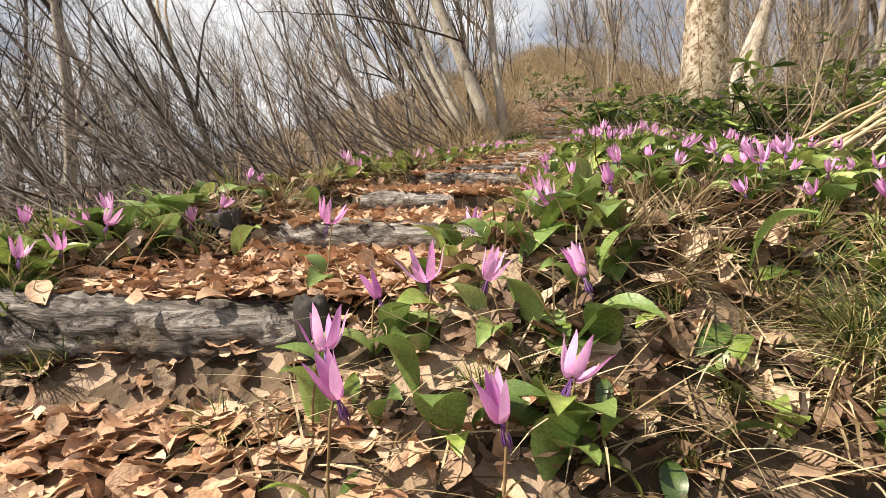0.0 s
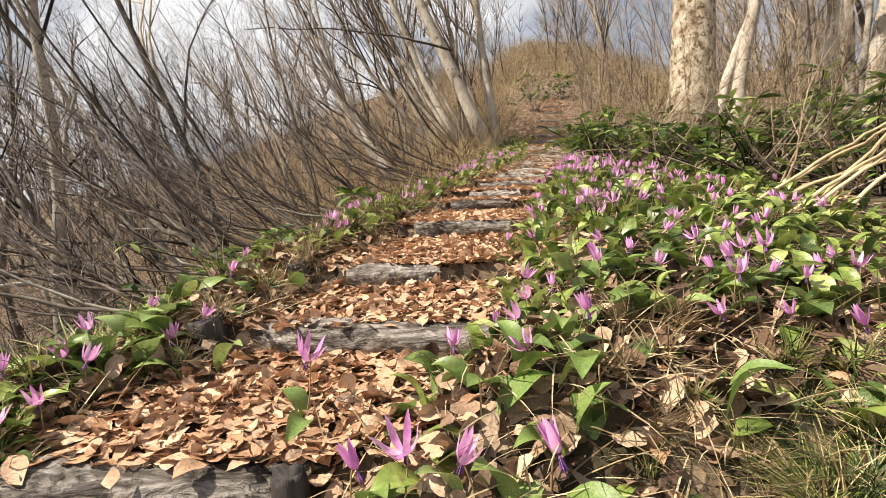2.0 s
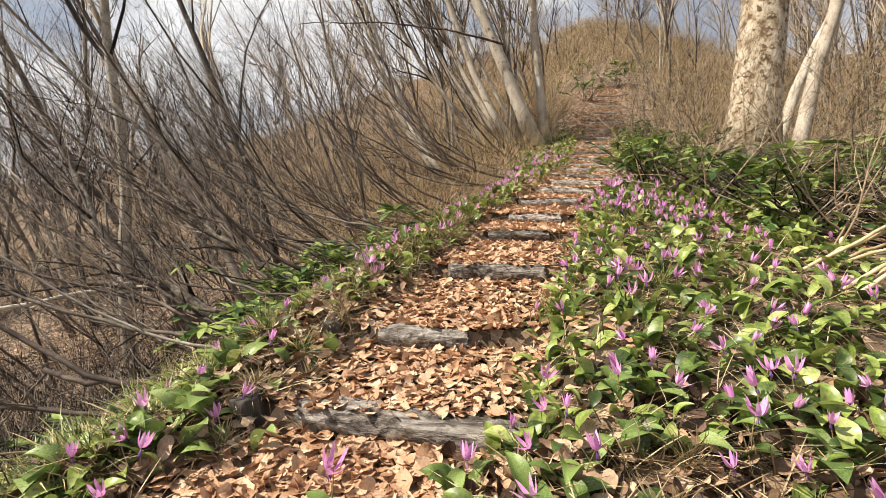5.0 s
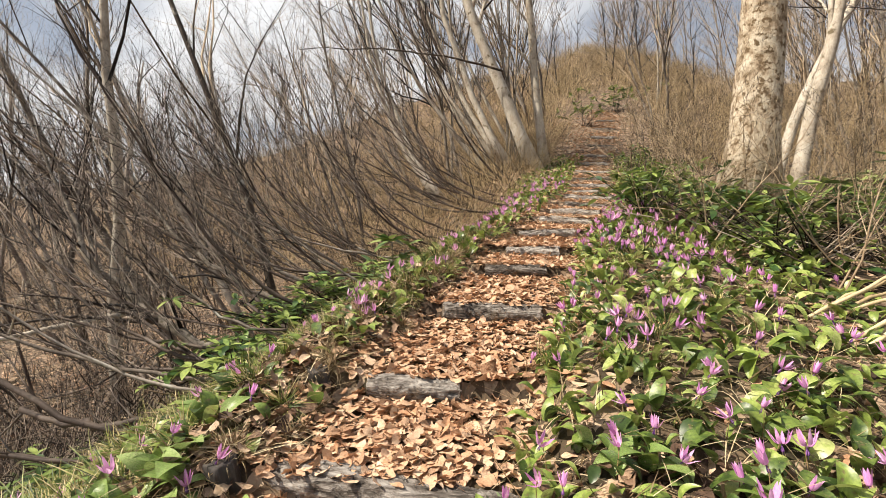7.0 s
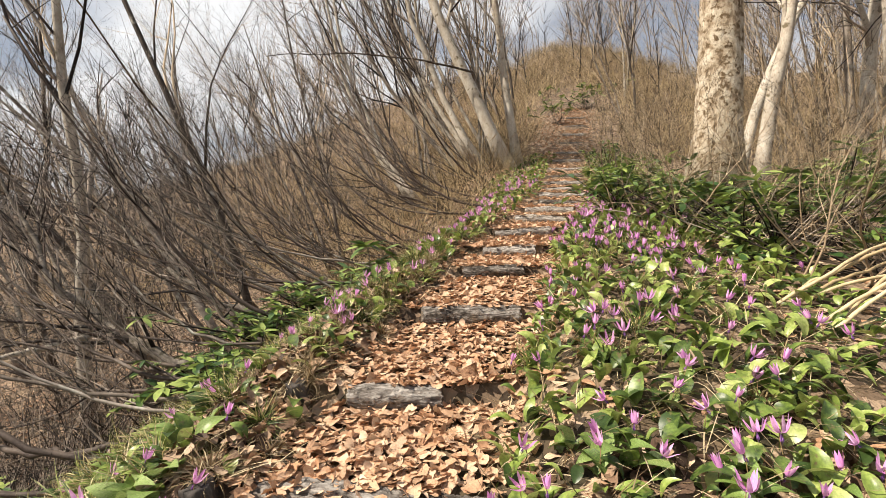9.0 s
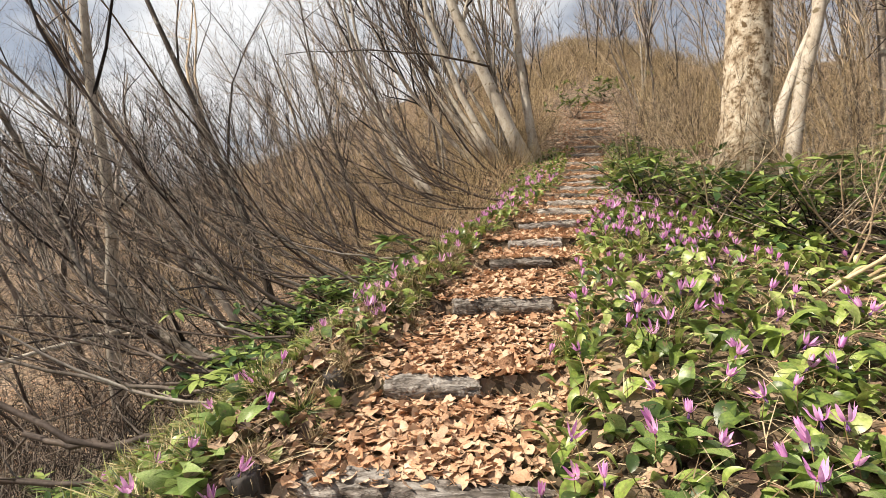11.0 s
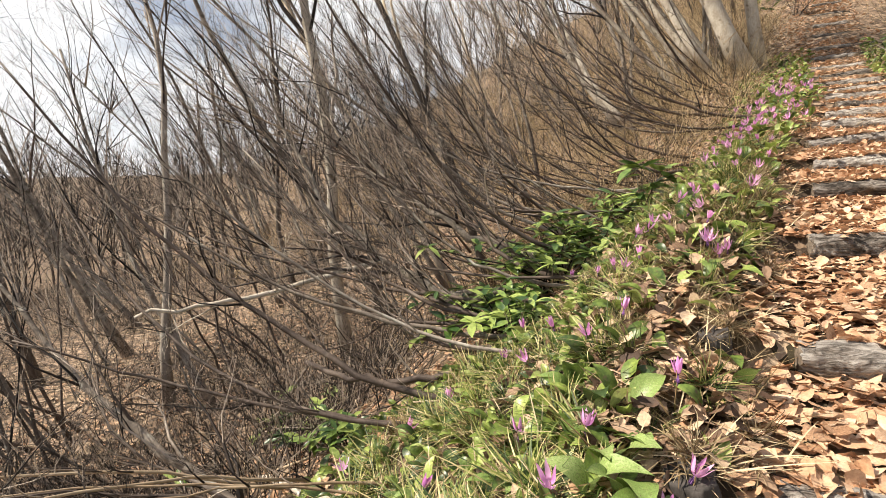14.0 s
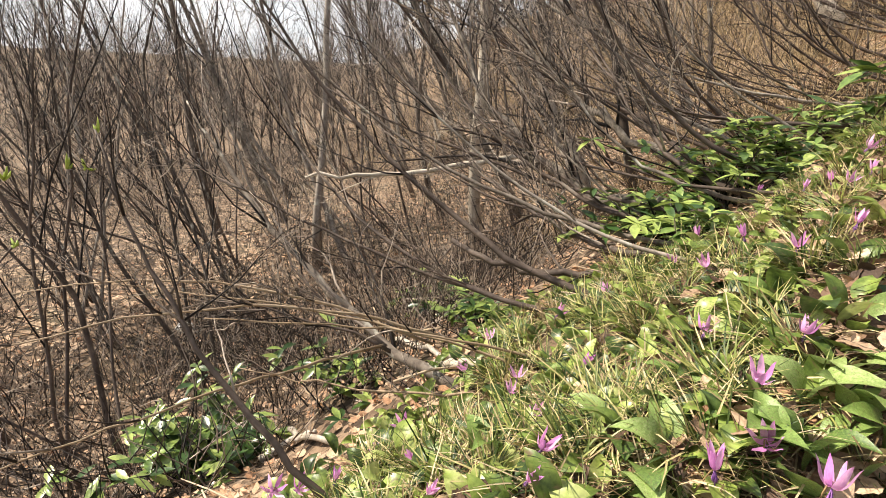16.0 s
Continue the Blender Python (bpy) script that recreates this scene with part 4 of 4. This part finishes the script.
def fawn_lily(seed, opening, height, leaves=2):
    """A nodding lilac flower with swept-back petals on a reddish stem, with mottled leaves at its foot."""
    rnd = np.random.RandomState(seed)
    root = thing("fawn_lily", pose(0, 0, 0), "lilac fawn lily with swept-back petals and mottled green leaves", "flower", "fawn lilies of the banks")
    so = Soup()
    bend = rnd.uniform(-0.04, 0.04)
    so.tube([(0, 0, -0.02), (bend * 0.3, 0.01, height * 0.4), (bend * 0.8, 0.01, height * 0.85), (bend + 0.006, 0.006, height + 0.012), (bend + 0.003, 0.002, height + 0.012), (bend, 0, height)],
            [0.0028, 0.0026, 0.0022, 0.002, 0.002, 0.002], 5)
    part("stem", so.mesh("stem", M_STEM), root)
    fl = part("flower", None, root)
    fl.matrix_basis = pose(bend, 0, height, rnd.uniform(-27, 27), rnd.uniform(-27, 27), rnd.uniform(0, 60))
    for k in range(6):
        p = part("petal", PETALS[opening], fl)
        p.matrix_basis = pose(0, 0, 0, rnd.uniform(-9, 9), rnd.uniform(-14, 12), k * 60 + rnd.uniform(-14, 14))
    part("stamen", STAMENS, fl, "dark purple hanging stamens")
    a = rnd.uniform(0, 360)
    for k in range(leaves):
        lf = part("leaf", LEAF_MESHES[rnd.randint(6)], root)
        lf.matrix_basis = pose(0, 0, 0.0, rnd.uniform(-20, 20), rnd.uniform(-35, -5), a + k * 150 + rnd.uniform(-30, 30)) @ Matrix.Scale(rnd.uniform(0.12, 0.17), 4)
    return root


lilies = [fawn_lily(500 + k, k % 4, 0.13 + 0.018 * (k % 5), 2 - (k % 3 == 2)) for k in range(9)]
fresh = [True] * len(lilies)


def plant_lily(x, y, turn, scale=1.0, kind=None, lift=0.0):
    k = kind if kind is not None else random.randrange(len(lilies))
    m = pose(x, y, land_at(x, y) + lift, random.uniform(-8, 8), random.uniform(-8, 8), turn) @ Matrix.Scale(scale, 4)
    if fresh[k]:
        fresh[k] = False
        o = lilies[k]
    else:
        o = copy_thing(lilies[k], pose(0, 0, 0))
    o.matrix_basis = m


random.seed(21)
lilies_front = [(-0.16, 0.68), (0.07, 0.66), (0.18, 0.78), (-0.15, 1.04), (-0.05, 1.0), (0.13, 1.0), (0.28, 0.98), (-0.23, 0.84), (-0.34, 1.34), (-1.06, 1.16), (-1.02, 1.26), (-1.11, 1.47), (-1.03, 1.44), (-0.85, 2.03), (-0.85, 1.75), (-0.88, 1.63)]
lilies_bank = [(-1.1, 1.9), (-0.64, 3.02), (-0.46, 4.06), (0.09, 1.51), (0.25, 1.71), (0.29, 1.38), (0.41, 1.81), (0.41, 1.52), (0.45, 1.37), (0.25, 1.2), (0.64, 1.75), (0.79, 1.81), (0.85, 1.65), (0.72, 1.92), (0.99, 1.98), (1.04, 1.82), (1.0, 1.5), (0.98, 1.6),
               (0.83, 1.34), (1.1, 1.7), (1.07, 1.6), (1.2, 1.6), (1.25, 1.5), (1.44, 1.56), (1.08, 1.36), (1.21, 1.23), (1.47, 2.07), (1.5, 1.71), (1.39, 2.08), (1.11, 2.13), (0.92, 2.37), (0.8, 2.42), (0.8, 3.48), (0.6, 2.8), (0.42, 2.5), (0.93, 3.19), (0.97, 2.68), (1.3, 2.59), (1.14, 2.66)]
lilies_far_bank = [(0.36, 1.61), (0.62, 1.68), (1.26, 1.69), (1.35, 1.61), (1.14, 1.75), (1.21, 1.9), (0.54, 2.45), (0.77, 2.36), (0.89, 2.28), (0.94, 2.57), (0.85, 2.61), (0.88, 3.01), (0.71, 3.13), (1.45, 2.96), (1.15, 2.52), (1.25, 2.52), (1.14, 2.19), (1.47, 2.41), (1.49, 2.22), (1.59, 2.24),
                   (2.12, 2.84), (1.99, 2.64), (2.03, 2.58), (2.03, 2.45), (1.73, 2.86), (1.85, 2.86), (1.97, 3.18), (2.57, 3.49), (1.78, 3.32), (1.17, 2.73), (1.51, 3.22), (1.14, 3.02)]
lilies_slope = [(-1.17, 1.6), (-1.24, 1.35), (-1.52, 1.22), (-1.51, 1.32), (-1.7, 1.6), (-1.34, 2.01), (-1.14, 2.51), (-1.33, 2.74), (-1.43, 2.55), (-1.61, 2.85), (-1.57, 3.06), (-1.15, 3.45), (-1.07, 3.39), (-1.36, 4.01), (-1.01, 2.55), (-0.94, 3.83), (-1.84, 2.64), (-2.35, 1.55), (-1.95, 1.34),
                (-1.74, 1.15), (-1.88, 1.93), (-2.27, 2.11), (-1.67, 1.95), (-2.01, 2.49), (-2.23, 1.59), (-2.4, 1.16), (-2.31, 1.2), (-2.18, 1.23), (-1.89, 1.82), (-2.26, 2.32)]
for x, y in lilies_front:
    plant_lily(x, y, random.uniform(0, 360), random.uniform(0.95, 1.1) if x > -0.5 else random.uniform(0.66, 0.8))
for x, y in lilies_bank + lilies_far_bank + lilies_slope:
    plant_lily(x, y, random.uniform(0, 360), random.uniform(0.60, 0.82))
# the rest of the drift, thinning out up the path
for k in range(120):
    y = 3.2 + 5.6 * random.random() ** 1.2
    c = float(np.interp(y, CENTRE_Y, CENTRE_X))
    plant_lily(c + random.uniform(0.5, 1.9), y, random.uniform(0, 360), random.uniform(0.6, 0.82))
for k in range(70):
    y = 2.6 + 9.0 * random.random()
    c = float(np.interp(y, CENTRE_Y, CENTRE_X))
    plant_lily(c - random.uniform(0.55, 1.15), y, random.uniform(0, 360), random.uniform(0.6, 0.82))
for x0, y0, n in ((1.45, 5.2, 14), (1.75, 5.9, 14), (2.15, 6.5, 10), (1.5, 4.3, 9), (-0.05, 6.4, 9), (0.25, 7.4, 10), (0.75, 8.4, 10), (1.1, 9.6, 8)):
    for k in range(n):
        plant_lily(x0 + random.gauss(0, 0.17), y0 + random.gauss(0, 0.28), random.uniform(0, 360), random.uniform(0.65, 0.9))


# broad single leaves of lilies that have no flower yet
near_leaves = [(-0.22, 0.92, 0.61), (-0.05, 0.90, 0.62), (0.01, 0.80, 0.58), (0.17, 0.74, 0.54), (0.33, 0.95, 0.68), (0.08, 1.01, 0.71), (-0.11, 1.04, 0.69), (-0.23, 0.85, 0.58), (0.18, 1.00, 0.71), (0.21, 0.80, 0.58),
               (0.37, 1.11, 0.81), (0.06, 0.82, 0.59), (-0.93, 1.67, 0.95), (-0.73, 1.66, 0.88), (-0.82, 1.58, 0.87), (-0.95, 1.60, 0.92), (-1.04, 1.48, 0.88)]
slope_leaves = [(-1.06, 1.83, 1.01), (-1.13, 1.52, 0.92), (-1.05, 1.55, 0.92), (-1.42, 1.47, 0.81), (-1.30, 1.39, 0.86), (-1.23, 1.71, 0.90), (-1.01, 1.70, 0.99), (-1.68, 1.61, 0.63), (-1.01, 2.43, 1.14), (-1.44, 2.20, 0.86),
                (0.56, 1.83, 1.11), (0.64, 2.12, 1.22), (0.50, 2.37, 1.19), (0.71, 1.71, 1.10), (0.60, 2.38, 1.26), (1.12, 2.43, 1.34), (-1.01, 1.81, 1.02), (-0.63, 2.26, 1.09)]
for k, (x, y, z) in enumerate(near_leaves + slope_leaves):
    lf = new("lily_leaf", LEAF_MESHES[k % 6])
    lf.matrix_basis = pose(x, y, land_at(x, y) + 0.005, random.uniform(-18, 18), random.uniform(-55, -22), random.uniform(-170, -10)) @ Matrix.Diagonal((0.155, 0.17, 0.155, 1))
    tagged(lf, "broad mottled green leaf of a flowerless lily", "leaf", group="flowerless lily leaves")

# large leaves about the edge of the slope and the foot of the bank
for x0, y0, n in ((-1.11, 1.56, 5), (-1.04, 1.71, 4), (-1.28, 1.78, 4), (-1.32, 1.41, 4), (-1.48, 1.52, 4), (-1.72, 1.62, 4), (-1.72, 1.40, 3), (-0.98, 1.95, 3), (-1.2, 2.2, 3),
                  (0.05, 1.41, 4), (0.22, 1.26, 4), (0.39, 1.37, 4), (0.46, 1.26, 3), (0.67, 1.49, 4), (0.79, 1.44, 4), (0.39, 1.12, 2), (0.76, 1.16, 2), (1.05, 1.15, 3), (1.2, 1.47, 4), (0.2, 1.62, 4), (0.64, 1.67, 4), (1.08, 1.59, 4)):
    turn = random.uniform(0, 360)
    for k in range(n):
        x, y = x0 + random.gauss(0, 0.035), y0 + random.gauss(0, 0.035)
        lf = new("lily_leaf", LEAF_MESHES[random.randrange(6)])
        lf.matrix_basis = pose(x, y, land_at(x, y) + 0.008, random.uniform(-16, 16), random.uniform(-38, -8), turn + k * 360 / n + random.uniform(-25, 25)) @ Matrix.Scale(random.uniform(0.13, 0.19), 4)
        tagged(lf, "broad mottled green leaf of a flowerless lily", "leaf", group="flowerless lily leaves")


# ---- leaf beds, grass, litter ----
def bank_spot(rnd, side, ymax, near, reach):
    y = 0.7 + (ymax - 0.7) * rnd.rand() ** 1.3
    c = float(np.interp(y, CENTRE_Y, CENTRE_X))
    d = near + (reach - near) * rnd.rand()
    return c + side * d, y


rnd = np.random.RandomState(31)
mats = []
for k in range(6200):
    side = 1 if rnd.rand() < 0.73 else -1
    x, y = bank_spot(rnd, side, 16, 0.5, 2.6 if side > 0 else 1.7)
    if side > 0 and y < 1.45 and rnd.rand() < 0.85:
        continue
    if side < 0 and x > -0.95 and y < 2.7 and rnd.rand() < 0.55:
        continue
    mats.append(pose(x, y, land_at(x, y) + rnd.uniform(0.0, 0.05), rnd.uniform(-25, 25), rnd.uniform(-45, 0), rnd.uniform(0, 360)) @ Matrix.Scale(rnd.uniform(0.07, 0.155), 4))
for k in range(900):
    x, y = rnd.uniform(-2.7, -1.1), rnd.uniform(0.8, 3.4)
    mats.append(pose(x, y, land_at(x, y) + rnd.uniform(0.0, 0.04), rnd.uniform(-25, 25), rnd.uniform(-45, 0), rnd.uniform(0, 360)) @ Matrix.Scale(rnd.uniform(0.07, 0.13), 4))
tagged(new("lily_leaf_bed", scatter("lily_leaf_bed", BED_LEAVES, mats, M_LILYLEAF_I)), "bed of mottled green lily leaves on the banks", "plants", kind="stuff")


def blade(rnd, length, width, lean, bend):
    t = np.linspace(0, 1, 5)
    ang = lean + bend * t
    seg = np.diff(t, prepend=0) * length
    cen = np.stack([np.cumsum(np.sin(ang) * seg), np.zeros(5), np.cumsum(np.cos(ang) * seg)], -1)
    return strip(cen, width * np.array((0.7, 1, 0.9, 0.6, 0.05)), (0, 1, 0), 0.3)


def tuft_mesh(seed, blades, length, material, droop, width=0.0034):
    rnd = np.random.RandomState(seed)
    temps = [blade(rnd, length * rnd.uniform(0.6, 1.1), width, rnd.uniform(0.05, 0.7), rnd.uniform(0.5, 1.6) * droop) for k in range(14)]
    mats = [pose(rnd.normal(0, 0.025), rnd.normal(0, 0.025), 0, 0, 0, rnd.uniform(0, 360)) for k in range(blades)]
    return scatter("blades", temps, mats, material)


TUFTS = [tuft_mesh(60 + k, 70, 0.22 + 0.05 * (k % 3), M_GRASS if k % 3 else M_STRAW, 1.0 + 0.3 * (k % 2)) for k in range(6)]
BIGTUFT = tuft_mesh(70, 420, 0.46, M_GRASS, 1.6, 0.0022)


def tuft(x, y, me, scale, label="tuft of green and straw-coloured sedge", comb=0):
    ob = new("sedge_tuft", me)
    ob.matrix_basis = pose(x, y, land_at(x, y) - 0.01, random.uniform(-12, 12), random.uniform(-15, 15), random.uniform(0, 360)) @ Matrix.Scale(scale, 4)
    if comb:
        ob.matrix_basis = pose(x, y, land_at(x, y) - 0.01, 0, -comb, random.uniform(-20, 45)) @ pose(0, 0, 0, 0, 0, random.uniform(0, 360)) @ Matrix.Scale(scale, 4)
    tagged(ob, label, "grass tuft", group="sedge tufts of the banks")


tuft(0.84, 0.95, BIGTUFT, 0.60, "large drooping tuft of green sedge on the bank")
tuft(0.98, 1.00, BIGTUFT, 0.62, "large drooping tuft of green sedge on the bank")
rnd = np.random.RandomState(43)
for k in range(20):
    x, y = rnd.uniform(0.5, 1.7), rnd.uniform(0.95, 1.5)
    ob = new("sedge_tuft", TUFTS[(0, 3, 0, 3, 1)[k % 5]])
    ob.matrix_basis = pose(x, y, land_at(x, y), 0, 0, rnd.uniform(-35, 35)) @ pose(0, 0, 0, rnd.uniform(65, 100), 0, 0) @ pose(0, 0, 0, 0, 0, rnd.uniform(0, 360)) @ Matrix.Scale(rnd.uniform(0.4, 0.75), 4)
    tagged(ob, "tuft of sedge hanging down the face of the bank", "grass tuft", group="sedge tufts of the banks")
for k in range(20):
    y = 1.62 + 0.17 * k + rnd.uniform(-0.06, 0.06)
    x = float(np.interp(y, CENTRE_Y, CENTRE_X)) - rnd.uniform(0.48, 0.68)
    ob = new("sedge_tuft", TUFTS[(0, 3, 0, 1)[k % 4]])
    ob.matrix_basis = pose(x, y, land_at(x, y) + 0.01, 0, 0, rnd.uniform(10, 70)) @ pose(0, 0, 0, rnd.uniform(50, 90), 0, 0) @ pose(0, 0, 0, 0, 0, rnd.uniform(0, 360)) @ Matrix.Scale(rnd.uniform(0.45, 0.8), 4)
    tagged(ob, "dead straw-coloured sedge hanging over the path edge", "grass tuft", group="sedge tufts of the banks")
tuft(-0.80, 1.84, TUFTS[0], 0.8, "overhanging tuft of dead straw-coloured sedge")
tuft(-0.68, 1.90, TUFTS[3], 0.55, "overhanging tuft of dead straw-coloured sedge")
tuft(-0.64, 2.50, TUFTS[0], 0.55, "overhanging tuft of dead straw-coloured sedge")
tuft(-0.72, 2.46, TUFTS[3], 0.75, "overhanging tuft of dead straw-coloured sedge")
for k, q in enumerate([(-0.41, 0.86, 0.56), (-0.90, 1.05, 0.65), (-1.01, 1.11, 0.69), (-0.85, 1.08, 0.67), (0.34, 0.84, 0.58), (0.51, 1.05, 0.74), (0.07, 0.89, 0.62), (0.54, 0.88, 0.60), (0.41, 0.77, 0.53), (0.19, 0.89, 0.62), (-1.01, 1.34, 0.80), (-1.08, 1.24, 0.78)]):
    tuft(q[0], q[1], TUFTS[(1, 2, 4, 5)[k % 4]], 0.42, "small tuft of green sedge among dead leaves")
rnd = np.random.RandomState(41)
for k in range(110):
    x, y = rnd.uniform(-2.2, -1.0), rnd.uniform(0.9, 3.4)
    tuft(x, y, TUFTS[(1, 0, 2, 4, 3)[k % 5]], rnd.uniform(0.6, 1.05), "tuft of green and straw sedge combed downhill", rnd.uniform(20, 60))
for k in range(235):
    side = 1 if rnd.rand() < 0.2 else -1
    x, y = bank_spot(rnd, side, 6.5, 0.55, 1.5 if side < 0 else 1.8)
    if side > 0 and y < 1.5 and x < 0.6:
        continue
    tuft(x, y, TUFTS[rnd.randint(6)], rnd.uniform(0.5, 0.95) * (0.55 if side < 0 and y < 2.9 and x > -0.95 else 1))

# straw lying over the banks
rnd = np.random.RandomState(47)
temps = [blade(rnd, rnd.uniform(0.12, 0.30), 0.0024, rnd.uniform(0.7, 1.4), rnd.uniform(0.1, 0.9)) for k in range(16)]
mats = []
for k in range(6500):
    side = 1 if rnd.rand() < 0.5 else -1
    x, y = bank_spot(rnd, side, 7, 0.4, 1.5 if side < 0 else 2.2)
    mats.append(pose(x, y, land_at(x, y) + rnd.uniform(0, 0.03), rnd.uniform(-20, 20), rnd.uniform(-20, 20), rnd.uniform(0, 360)))
for k in range(500):
    x, y = rnd.uniform(0.1, 1.6), rnd.uniform(0.5, 1.6)
    mats.append(pose(x, y, land_at(x, y) + rnd.uniform(0, 0.03), rnd.uniform(-20, 20), rnd.uniform(-20, 20), rnd.uniform(-140, 40)))
tagged(new("straw", scatter("straw", temps, mats, M_STRAW)), "dead straw-coloured grass lying over the banks", "dead grass", kind="stuff")

rnd = np.random.RandomState(51)


def litter_template(rnd):
    """A dry, curled, toothed leaf."""
    t = np.linspace(0, 1, 6)
    curl = rnd.uniform(-0.9, 0.9)
    cen = np.stack([t - 0.5, 0.05 * np.sin(t * 5), curl * 0.35 * (t - 0.5) ** 2 * 2], -1)
    w = np.array((0.02, 0.20, 0.30, 0.27, 0.16, 0.005)) * rnd.uniform(0.7, 1.15)
    v, f = strip(cen, w, (0, 1, 0), rnd.uniform(-0.3, 0.4))
    return v + rnd.normal(0, 0.02, v.shape) * (1, 1, 1.6), f


LITTER = [litter_template(rnd) for k in range(14)]


def curled_leaf(rnd):
    """A dry broad leaf with a ruffled edge, curled along and across its midrib."""
    v, f = [], []
    curl, fold, twist, ph = rnd.uniform(-0.5, 0.9), rnd.uniform(-0.25, 0.5), rnd.uniform(-0.25, 0.25), rnd.rand(4) * 6.28
    wide = rnd.uniform(0.24, 0.36)
    for i in range(7):
        u = i / 6
        w = wide * math.sin(math.pi * min(1, 0.06 + 0.94 * u ** 0.85)) ** 0.75 * (1 + 0.12 * math.sin(11 * u + ph[0])) + 0.004
        for s in (-1, -0.5, 0, 0.5, 1):
            z = curl * (u - 0.5) ** 2 + fold * w * abs(s) ** 1.5 + twist * (u - 0.5) * s * w * 2 + 0.035 * math.sin(7 * u + ph[1] + s) * abs(s) + 0.02 * math.sin(13 * u + 3 * s + ph[2])
            v.append((u - 0.5, s * w + 0.05 * math.sin(3 * u + ph[3]), z))
    for i in range(6):
        for j in range(4):
            f.append((5 * i + j, 5 * i + j + 1, 5 * i + j + 6, 5 * i + j + 5))
    return np.array(v), f


CURLED = [curled_leaf(rnd) for k in range(16)]
LITTER_MESHES = [raw_mesh("dead_leaf", v, f, M_LITTER_OB) for v, f in CURLED]


def litter_pose(x, y, s, rnd):
    tilt = 30 if rnd.rand() < 0.25 else 10
    size = s * rnd.uniform(0.65, 1.15)
    return pose(x, y, land_at(x, y) + rnd.uniform(0.004, 0.032), rnd.normal(0, tilt), rnd.normal(0, tilt), rnd.uniform(0, 360)) @ Matrix.Diagonal((size, size * rnd.uniform(0.6, 1.25), size * rnd.uniform(0.7, 1.8), 1))


mats = []
for k in range(11000):
    y = 0.35 + 8.0 * rnd.rand() ** 1.5
    c = float(np.interp(y, CENTRE_Y, CENTRE_X))
    if 0.90 < y < 1.10 and rnd.rand() < 0.93:
        continue
    mats.append(litter_pose(c + rnd.normal(0, 0.34), y, rnd.uniform(0.05, 0.105), rnd))
tagged(new("path_litter", scatter("path_litter", CURLED, mats, M_LITTER)), "thick carpet of curled tan dead leaves on the steps", "dead leaves", kind="stuff")
mats = []
for k in range(3400):
    y = 8 + 18 * rnd.rand()
    mats.append(litter_pose(float(np.interp(y, CENTRE_Y, CENTRE_X)) + rnd.normal(0, 0.5), y, rnd.uniform(0.07, 0.14), rnd))
for k in range(3500):
    x, y = bank_spot(rnd, 1 if rnd.rand() < 0.5 else -1, 10, 0.4, 3.0)
    mats.append(litter_pose(x, y, rnd.uniform(0.05, 0.09), rnd))
for k in range(9500):
    x, y = -1.2 - 10 * rnd.rand() ** 1.2, -0.5 + 14.5 * rnd.rand()
    mats.append(litter_pose(x, y, rnd.uniform(0.05, 0.09), rnd))
for k in range(3500):
    y = 6 + 18 * rnd.rand()
    mats.append(litter_pose(float(np.interp(y, CENTRE_Y, CENTRE_X)) - rnd.uniform(0.6, 4.5), y, rnd.uniform(0.07, 0.13), rnd))
for x0, x1, y, z, r in STEPS:
    for k in range(int(34 * (x1 - x0))):
        m = pose(rnd.uniform(x0, x1 + 0.1), y + rnd.normal(0.0, 0.04), z + rnd.uniform(0.0, 0.015), rnd.normal(0, 22), rnd.normal(0, 15), rnd.uniform(0, 360))
        mats.append(m @ Matrix.Scale(rnd.uniform(0.05, 0.09), 4))
tagged(new("leaf_litter", scatter("leaf_litter", LITTER, mats, M_LITTER)), "carpet of curled tan dead leaves", "dead leaves", kind="stuff")
# darker leaves on the face of the bank and among the sedge of the slope
# their brown also holds shade that the sparse plants above don't cast
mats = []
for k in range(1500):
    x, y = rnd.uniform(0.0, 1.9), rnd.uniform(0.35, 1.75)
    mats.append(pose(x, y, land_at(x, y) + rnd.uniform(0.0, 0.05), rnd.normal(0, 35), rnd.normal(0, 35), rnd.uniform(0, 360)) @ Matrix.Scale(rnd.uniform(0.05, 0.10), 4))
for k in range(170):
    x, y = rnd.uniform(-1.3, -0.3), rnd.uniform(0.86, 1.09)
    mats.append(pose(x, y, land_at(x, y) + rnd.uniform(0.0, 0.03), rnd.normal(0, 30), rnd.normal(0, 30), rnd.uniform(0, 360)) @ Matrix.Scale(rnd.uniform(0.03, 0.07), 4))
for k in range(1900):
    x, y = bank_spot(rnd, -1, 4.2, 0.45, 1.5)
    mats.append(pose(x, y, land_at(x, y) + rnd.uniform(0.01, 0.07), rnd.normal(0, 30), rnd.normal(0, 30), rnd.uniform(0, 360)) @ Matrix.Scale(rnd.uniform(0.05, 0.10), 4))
tagged(new("old_leaves", scatter("old_leaves", CURLED, mats, M_DARKLEAF_SHADE)), "dark brown curled dead leaves on the banks, with shade put into their colour", "dead leaves", kind="stuff")
for k in range(300):
    y = 0.45 + 2.6 * rnd.rand()
    c = float(np.interp(y, CENTRE_Y, CENTRE_X))
    x = c + rnd.normal(0, 0.32)
    if 0.90 < y < 1.10:
        y -= 0.22
    o = part("dead_leaf", LITTER_MESHES[rnd.randint(16)], ground)
    o.matrix_basis = litter_pose(x, y, rnd.uniform(0.06, 0.115), rnd)
    o.location.z += 0.012
